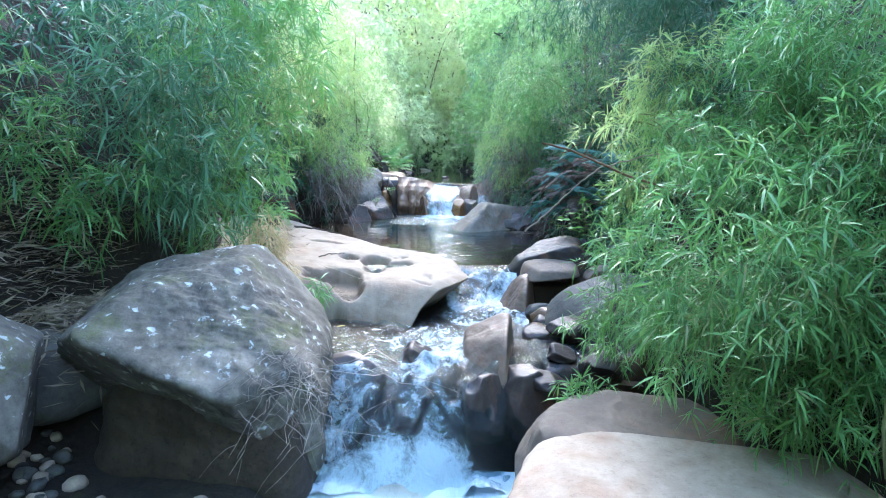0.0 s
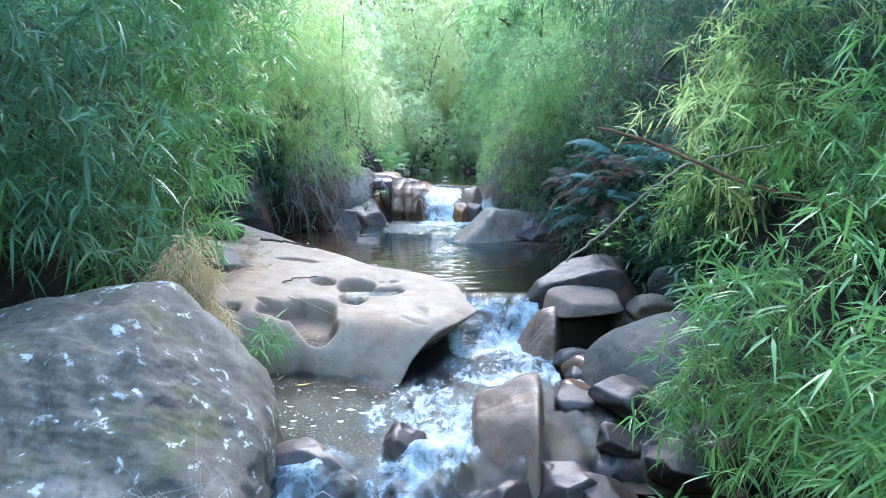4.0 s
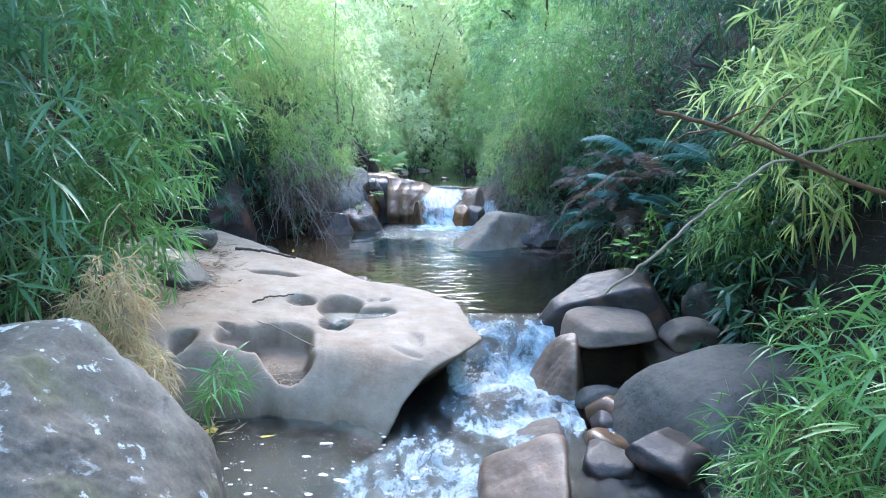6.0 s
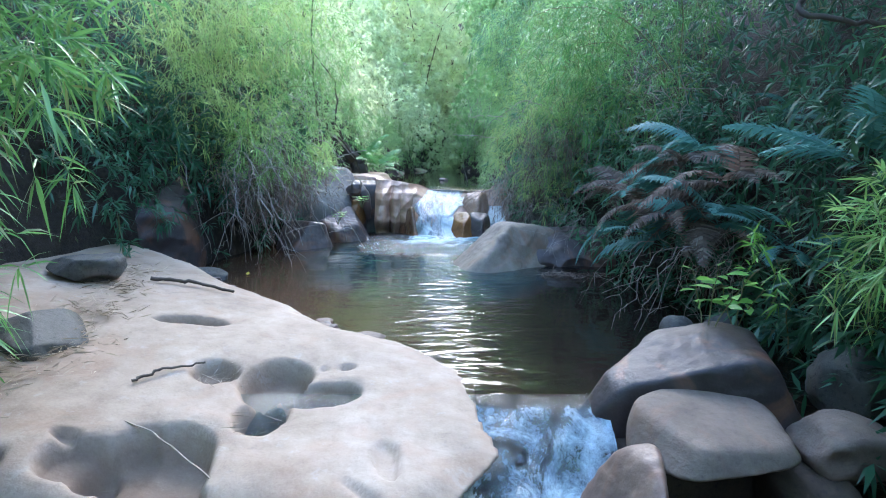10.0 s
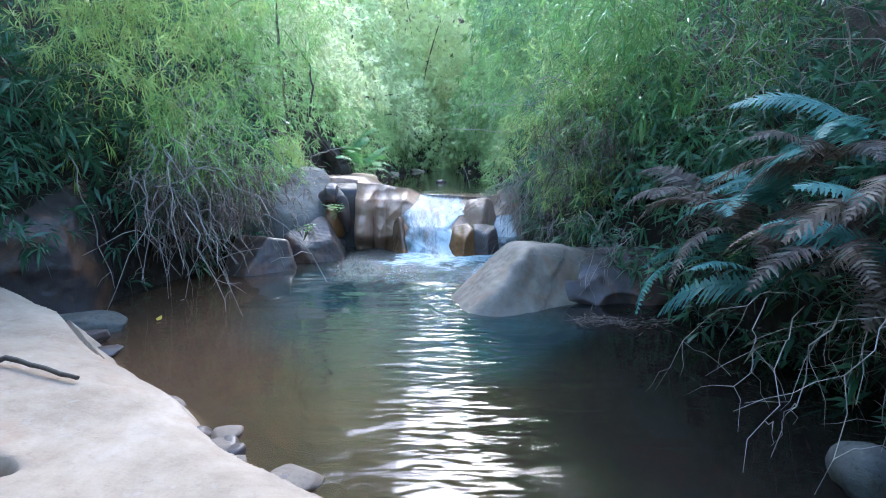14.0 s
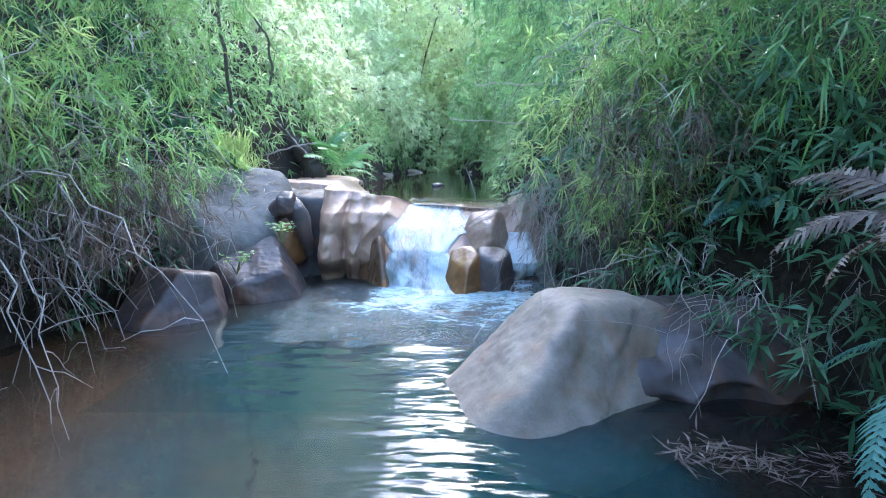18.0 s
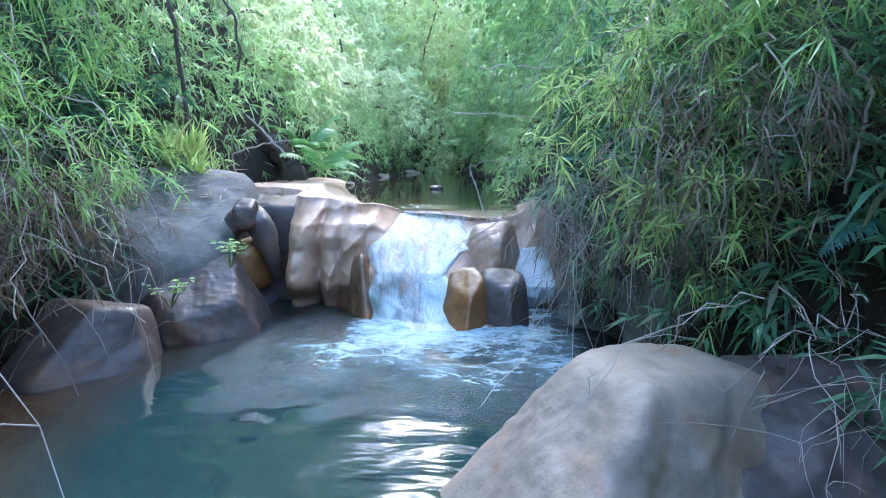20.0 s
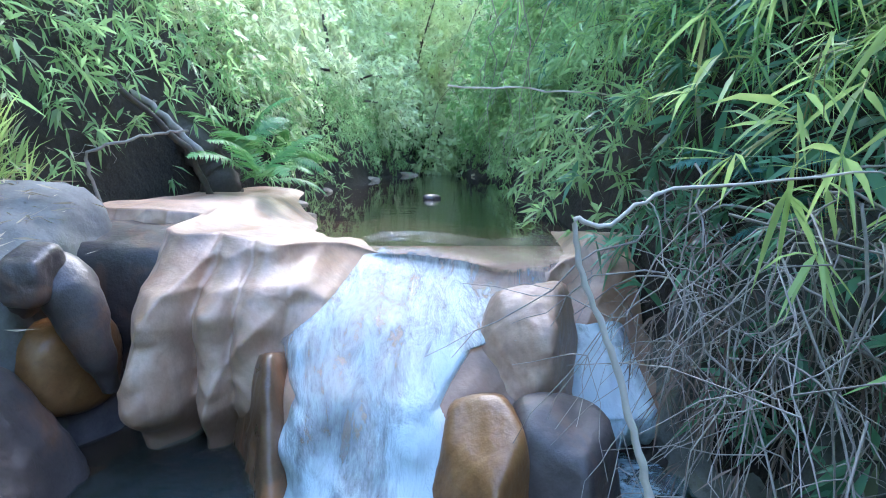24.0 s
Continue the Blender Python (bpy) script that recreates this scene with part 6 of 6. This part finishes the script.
bamboo((-1.55, 5.55, 0.3), [((-1.24, 5.36, 0.42), (0.10, 0.08, 0.14))], 16, BAMBOO_LEAF, "fresh green grass tuft at the slab's foot", leaf=0.16, hang=0.3, culms=0, seed=331, near=20, name="grass_tuft", category="grass", slim=0.06, stem=0.06, gaps=2, rooted=False)
bamboo((-2.4, 10.6, 1.4), [((-2.2, 10.5, 1.35), (0.55, 0.55, 0.45)), ((-1.8, 11.1, 1.35), (0.45, 0.4, 0.35))], 520, BROWN_LEAF, "withered grey-brown foliage over hanging roots", leaf=0.11, hang=0.4, culms=4, seed=332, name="dry_bamboo", detail=2, slim=0.07, culm_mat=ROOT)
bamboo((1.3, 12.0, 1.2), [((1.05, 12.1, 1.15), (0.35, 0.5, 0.35))], 110, BROWN_LEAF, "withered bamboo leaves drooping beside the fall", leaf=0.11, hang=0.6, culms=3, seed=333, name="dry_bamboo", detail=2, slim=0.06, culm_mat=ROOT)
bamboo((-1.95, 12.95, 1.3), [((-1.95, 12.95, 1.45), (0.22, 0.2, 0.2))], 70, BAMBOO_YOUNG, "upright green grass tuft above the fall", leaf=0.3, hang=-0.9, culms=0, seed=334, name="grass_tuft", category="grass", slim=0.035, stem=0.05, gaps=2, rooted=False, spread=0.5)
bamboo((1.72, 6.95, 0.6), [((1.62, 6.8, 1.02), (0.16, 0.14, 0.2))], 9, YOUNG_PLANT, "slender bright green bamboo shoot beside the rocks", leaf=0.085, culms=2, seed=335, near=6, culm_r=0.004, name="bamboo_shoot", slim=0.13, stem=0.1, gaps=2, rooted=False)
bamboo((0.95, 3.95, -0.1), [((0.85, 3.9, 0.08), (0.14, 0.14, 0.1))], 22, BAMBOO_LEAF, "small grass tuft on the wet ledge", leaf=0.13, culms=0, seed=336, near=22, name="grass_tuft", category="grass", slim=0.08, stem=0.05, gaps=2, rooted=False)


def seedling(base, height, n, label, seed, leaf=0.11, mat=None, stems=3):
    rs = np.random.RandomState(seed)
    top = thing("seedling", label, "plant", at=base)
    for s in range(stems):
        goal = np.array((rs.normal() * 0.09, rs.normal() * 0.09, height * rs.uniform(0.75, 1.1)))
        p = bend((0, 0, -0.03), goal, 0.02, 7, 0.004, rs)
        V, F = tubes([p], [np.linspace(0.004, 0.0015, 7)], 5)
        part("stem", mesh_of("stem", V, F, CULM), top)
        for k in range(n):
            q = p[3 + k % 4]
            way = unit(np.array((math.cos(k * 2.4 + s), math.sin(k * 2.4 + s), 0.35)))[None]
            V, F = leaves(q[None], way, np.array([leaf * rs.uniform(0.7, 1.2)]), np.array([leaf * 0.42]), np.array([0.35]), 3, rs)
            part("leaf", mesh_of("leaf", V - q, F, mat or YOUNG_PLANT), top).location = q
    return top


seedling((1.25, 6.72, 0.66), 0.36, 5, "bright green broad-leaved seedling behind the angular rock", 341)
seedling((1.45, 6.85, 0.66), 0.28, 5, "bright green broad-leaved seedling on the bank", 342)
seedling((-1.10, 11.55, 0.93), 0.12, 7, "small leafy green herb growing on the dark boulder", 343, leaf=0.05, mat=FAR_GREEN, stems=6)
seedling((-1.40, 11.45, 0.72), 0.14, 6, "small leafy green herb between the boulders", 344, leaf=0.05, mat=FAR_GREEN, stems=5)
seedling((1.9, 6.3, 0.65), 0.3, 5, "green broad-leaved plant on the bank", 345)


# ---- sticks and fallen wood ----
def stick(name, label, points, r0, r1, mat, category="branch", wob=0.006, seed=5, shoots=0):
    rs = np.random.RandomState(seed)
    pts = np.array(points, float)
    t = np.linspace(0, len(pts) - 1, 6 * len(pts))
    p = np.stack([np.interp(t, np.arange(len(pts)), pts[:, i]) for i in range(3)], 1)
    p[1:-1] = (p[:-2] + p[1:-1] * 2 + p[2:]) / 4
    p[1:-1] += rs.normal(size=(len(p) - 2, 3)) * wob
    V, F = tubes([p - p[0]], [np.linspace(r0, r1, len(p)) * rs.uniform(0.88, 1.12, len(p))], 8)
    top = thing(name, label, category, at=p[0])
    part("trunk" if category == "tree" else "stem", mesh_of("stem", V, F, mat), top)
    for _ in range(shoots):
        k = rs.randint(len(p) // 4, len(p) - 1)
        q = bend(p[k], p[k] + rs.normal(size=3) * 0.16 + np.array((0, 0, 0.05)), 0.03, 6, 0.01, rs)
        V, F = tubes([q - p[0]], [np.linspace(r1 * 0.45, r1 * 0.15, 6)], 5)
        part("shoot", mesh_of("shoot", V, F, mat), top)
    return top


stick("dead_branch", "long pale bleached branch slanting from the bamboo to the rocks", [(0.54, 4.60, 1.05), (0.68, 4.58, 1.17), (0.86, 4.55, 1.36), (1.06, 4.52, 1.53), (1.5, 4.6, 1.62)], 0.0055, 0.005, PALE_WOOD, wob=0.004)
stick("dead_branch", "reddish-brown bamboo cane with pale twigs across the foliage", [(0.62, 4.42, 1.69), (0.78, 4.40, 1.65), (0.95, 4.35, 1.58), (1.15, 4.3, 1.48), (1.7, 4.2, 1.3)], 0.007, 0.009, BROWN_WOOD, wob=0.002, shoots=5, seed=6)
stick("dead_branch", "thin curved pale twig dangling before the waterfall", [(0.85, 11.35, 1.44), (0.50, 10.95, 1.50), (0.256, 10.82, 1.490), (0.222, 10.82, 1.466), (0.202, 10.82, 1.473), (0.207, 10.82, 1.439), (0.228, 10.82, 1.391), (0.242, 10.82, 1.349), (0.256, 10.82, 1.300), (0.262, 10.82, 1.26)], 0.0006, 0.0032, BLEACHED, seed=7, wob=0.0006)
stick("dead_branch", "thin straight pale cane lying across the foliage", [(0.35, 12.6, 2.15), (1.2, 12.7, 2.16)], 0.006, 0.005, BLEACHED, seed=8)
stick("dead_branch", "thin straight pale cane over the upper pool", [(0.15, 13.9, 1.95), (1.15, 13.6, 1.86)], 0.006, 0.005, BLEACHED, seed=9)
stick("dead_branch", "dark driftwood stick lying on the pale slab", [(-2.06, 7.95, 0.70), (-1.8, 8.0, 0.665), (-1.48, 7.93, 0.61)], 0.014, 0.010, BARK, seed=10, wob=0.003)
stick("dead_branch", "short dark twig lying on the pale slab", [(-1.42, 6.5, 0.535), (-1.33, 6.62, 0.545), (-1.18, 6.72, 0.54)], 0.007, 0.005, BARK, seed=11, wob=0.004)
stick("dead_branch", "thin dry grass stalk lying across the potholes", [(-1.5, 6.3, 0.50), (-1.15, 6.17, 0.45), (-0.85, 5.95, 0.385)], 0.004, 0.003, PALE_WOOD, seed=12, wob=0.002)
stick("leaning_tree", "dark leaning tree trunk beside the upper pool", [(-1.58, 14.9, 1.0), (-1.62, 14.9, 1.4), (-1.74, 14.9, 1.58), (-1.94, 14.9, 1.79), (-2.22, 14.9, 2.08), (-2.43, 14.9, 2.46), (-2.63, 14.9, 2.96), (-2.95, 14.9, 4.0)], 0.16, 0.03, BARK, "tree", seed=13, shoots=9, wob=0.02)
stick("dead_branch", "bare pale limb leaning on the dark trunk above the fall", [(-1.64, 14.7, 1.55), (-1.93, 14.6, 1.9), (-2.31, 14.6, 2.14), (-2.87, 14.6, 2.29)], 0.028, 0.012, ROOT, seed=14, shoots=5)
stick("leaning_tree", "slender dark sapling with crooked bare branches above the fall", [(-1.5, 14.5, 1.2), (-1.62, 14.4, 1.6), (-1.91, 14.0, 2.02), (-1.82, 14.0, 2.51), (-1.88, 14.0, 2.87), (-2.2, 14.0, 3.3)], 0.024, 0.008, BARK, "tree", seed=18, shoots=12)
stick("dead_branch", "forked dead cane hanging in the bamboo over the pool", [(1.42, 10.5, 1.95), (1.62, 10.5, 1.74), (1.56, 10.5, 1.37)], 0.005, 0.007, ROOT, seed=19, shoots=3)
stick("dead_branch", "thin dead cane hanging in the dark bamboo", [(1.72, 10.6, 2.2), (1.85, 10.6, 1.78), (1.97, 10.6, 1.4)], 0.004, 0.006, ROOT, seed=20, shoots=2)
stick("leaning_tree", "slender dark sapling trunk on the bank", [(-1.9, 13.0, 1.3), (-1.95, 13.0, 2.2), (-2.0, 12.9, 3.2), (-1.9, 12.8, 4.2)], 0.022, 0.01, BARK, "tree", seed=15, shoots=12)
stick("dead_branch", "curved bare grey branch above the fall", [(-1.75, 13.6, 1.25), (-1.78, 13.5, 1.55), (-1.5, 13.6, 1.65), (-1.3, 13.7, 1.68)], 0.010, 0.006, ROOT, seed=16, shoots=3)
stick("dead_branch", "bare dark branch hanging over the bank", [(2.2, 7.6, 2.6), (2.0, 7.5, 2.35), (2.3, 7.2, 2.2), (2.6, 7.0, 2.25)], 0.02, 0.01, BARK, seed=17, shoots=4)


# ---- litter, flecks, pebbles ----
def litter(name, label, pts, n, spread, height, mat, seed, size=0.07, slim=0.09, category="litter"):
    """Loose dry leaves and stalks lying on a surface given by a height function."""
    rs = np.random.RandomState(seed)
    c = np.array(pts, float)[rs.randint(len(pts), size=n)]
    x, y = c[:, 0] + rs.normal(size=n) * spread, c[:, 1] + rs.normal(size=n) * spread
    base = np.stack([x, y, height(x, y) + rs.uniform(0.002, 0.03, n)], 1)
    a = rs.uniform(0, 2 * np.pi, n)
    way = unit(np.stack([np.cos(a), np.sin(a), rs.normal(size=n) * 0.22], 1))
    L = size * rs.uniform(0.4, 1.7, n)
    V, F = leaves(base, way, L, np.maximum(L * slim, 0.003), rs.uniform(-0.1, 0.15, n), 2, rs)
    return thing(name, label, category, kind="stuff", data=mesh_of(name, V, F, mat))


litter("leaf_litter", "dry straw and bamboo leaves lying on the slab", [(-1.95, 6.85), (-2.0, 7.2), (-2.15, 7.7), (-1.88, 6.6), (-2.35, 8.2), (-2.05, 6.3)], 1500, 0.11, slab_height, STRAW, 351)
litter("leaf_litter", "dry straw caught in the slab's potholes", [(-0.82, 6.32), (-1.02, 5.82), (-0.78, 6.36), (-1.0, 5.80), (-1.1, 5.82), (-1.12, 6.66)], 420, 0.05, slab_height, STRAW, 352, slim=0.05)
tangle("twig_tangle", "dry grass stalks caught on the boulder's wet flank", (-0.86, 3.5, 0.36), 26, (0.10, 0.10, 0.14), 0.20, ROOT, 327, r=0.0025, lean=(-0.05, -0.1), category="twigs", piece="twig")
litter("leaf_litter", "brown dry leaves covering the bank behind the boulder", [(-2.9, 4.6), (-3.0, 4.0), (-2.6, 4.2), (-2.5, 4.5), (-2.8, 4.3)], 5200, 0.19, lambda x, y: np.maximum(ground_height(x, y), 0.56 - 0.9 * np.maximum(np.hypot(x + 2.85, y - 4.35) - 0.35, 0)), STRAW, 353, size=0.11)
litter("leaf_litter", "dry leaves strewn on the rock shelf beside the fall", [(-1.95, 12.5), (-1.75, 12.6), (-1.85, 12.8), (-1.6, 12.65), (-2.1, 12.4), (-1.7, 12.4)], 520, 0.14, lambda x, y: 1.445 - (0.30 * (x + 2.15) - 0.46 * (y - 12.6)) / 0.836, STRAW, 354, size=0.08)
litter("leaf_litter", "dead leaves covering the shaded bank", [(2.0, 6.3), (2.1, 7.0), (1.9, 7.6), (2.0, 8.3), (2.0, 9.0), (1.8, 9.6), (2.2, 5.5), (2.3, 4.6)], 2400, 0.28, ground_height, BROWN_LEAF, 355, size=0.09)
litter("drift_debris", "twigs and dead leaves washed against the outcrop", [(0.98, 9.35), (1.2, 9.3), (1.4, 9.3), (1.1, 9.4)], 260, 0.06, lambda x, y: 0 * x + POOL + 0.01, BROWN_LEAF, 356)
litter("drift_debris", "wet grass and leaves washed against the slab's foot", [(-1.75, 5.45), (-1.55, 5.4), (-1.9, 5.4), (-1.35, 5.45)], 380, 0.08, lambda x, y: run_height(x, y) + 0.006, DRY_LEAF, 357)
for k, (x, y, z) in enumerate([(-1.03, 5.36, LOWER), (-1.42, 5.06, LOWER), (-1.28, 5.46, LOWER), (-2.4, 8.95, POOL), (-1.9, 9.4, POOL)]):
    V, F = leaves(np.array([(0, 0, 0.0)]), unit(np.array([(math.cos(k * 2), math.sin(k * 2), 0.05)])), np.array([0.10]), np.array([0.034]), np.array([-0.08]), 3, np.random.RandomState(k))
    thing("fallen_leaf", "yellow fallen leaf floating on the water", "leaf", "fallen leaves", at=(x, y, (float(run_height(x, y)) if z == LOWER else z) + 0.012), data=mesh_of("fallen_leaf", V, F, YELLOW_LEAF))
rs = np.random.RandomState(360)
n = 70
fx, fy = rs.uniform(-1.7, -0.1, n), rs.uniform(4.65, 5.45, n)
V = np.stack([fx, fy, run_height(fx, fy) + 0.006], 1)
ring = np.stack([np.cos(np.arange(7) * 0.8976), np.sin(np.arange(7) * 0.8976), np.zeros(7)], 1)
sz = rs.exponential(0.004, n) + 0.003
P = (V[:, None] + ring[None] * sz[:, None, None] * rs.uniform(0.6, 1.4, (n, 7, 1)) * np.array((1.6, 0.8, 1))).reshape(-1, 3)
F = (np.arange(n)[:, None, None] * 7 + np.array([(0, i, i + 1) for i in range(1, 6)])[None]).reshape(-1, 3)
m, nn, ll, pp = material("foam_fleck")
pp.inputs["Base Color"].default_value, pp.inputs["Roughness"].default_value = (0.7, 0.74, 0.74, 1), 0.5
thing("foam_flecks", "white foam flecks drifting on the lower pool", "foam", kind="stuff", data=mesh_of("foam_flecks", P, F, m))
# pebbles on the beach under the boulder
pm = [rock_mesh("pebble", (0.05, 0.04, 0.028), 370 + k, TAN_ROCK if k % 2 else GREY_ROCK, sub=2, rough=0.12) for k in range(4)]
rs = np.random.RandomState(371)
for k in range(60):
    x, y = rs.uniform(-2.6, -0.9), rs.uniform(2.6, 3.6)
    if k < 34:
        x, y = -2.5 + rs.normal() * 0.16, 3.5 + rs.normal() * 0.2
    ob = thing("pebble", "small tan rounded pebble on the dark bank", "pebble", "pebbles under the boulder", data=pm[k % 4])
    s = rs.uniform(0.5, 1.4)
    ob.matrix_world = pose(x, y, float(ground_height(x, y)) + 0.012 * s, rs.uniform(-15, 15), rs.uniform(-15, 15), rs.uniform(0, 360)) @ Matrix.Diagonal((s, s, s, 1))
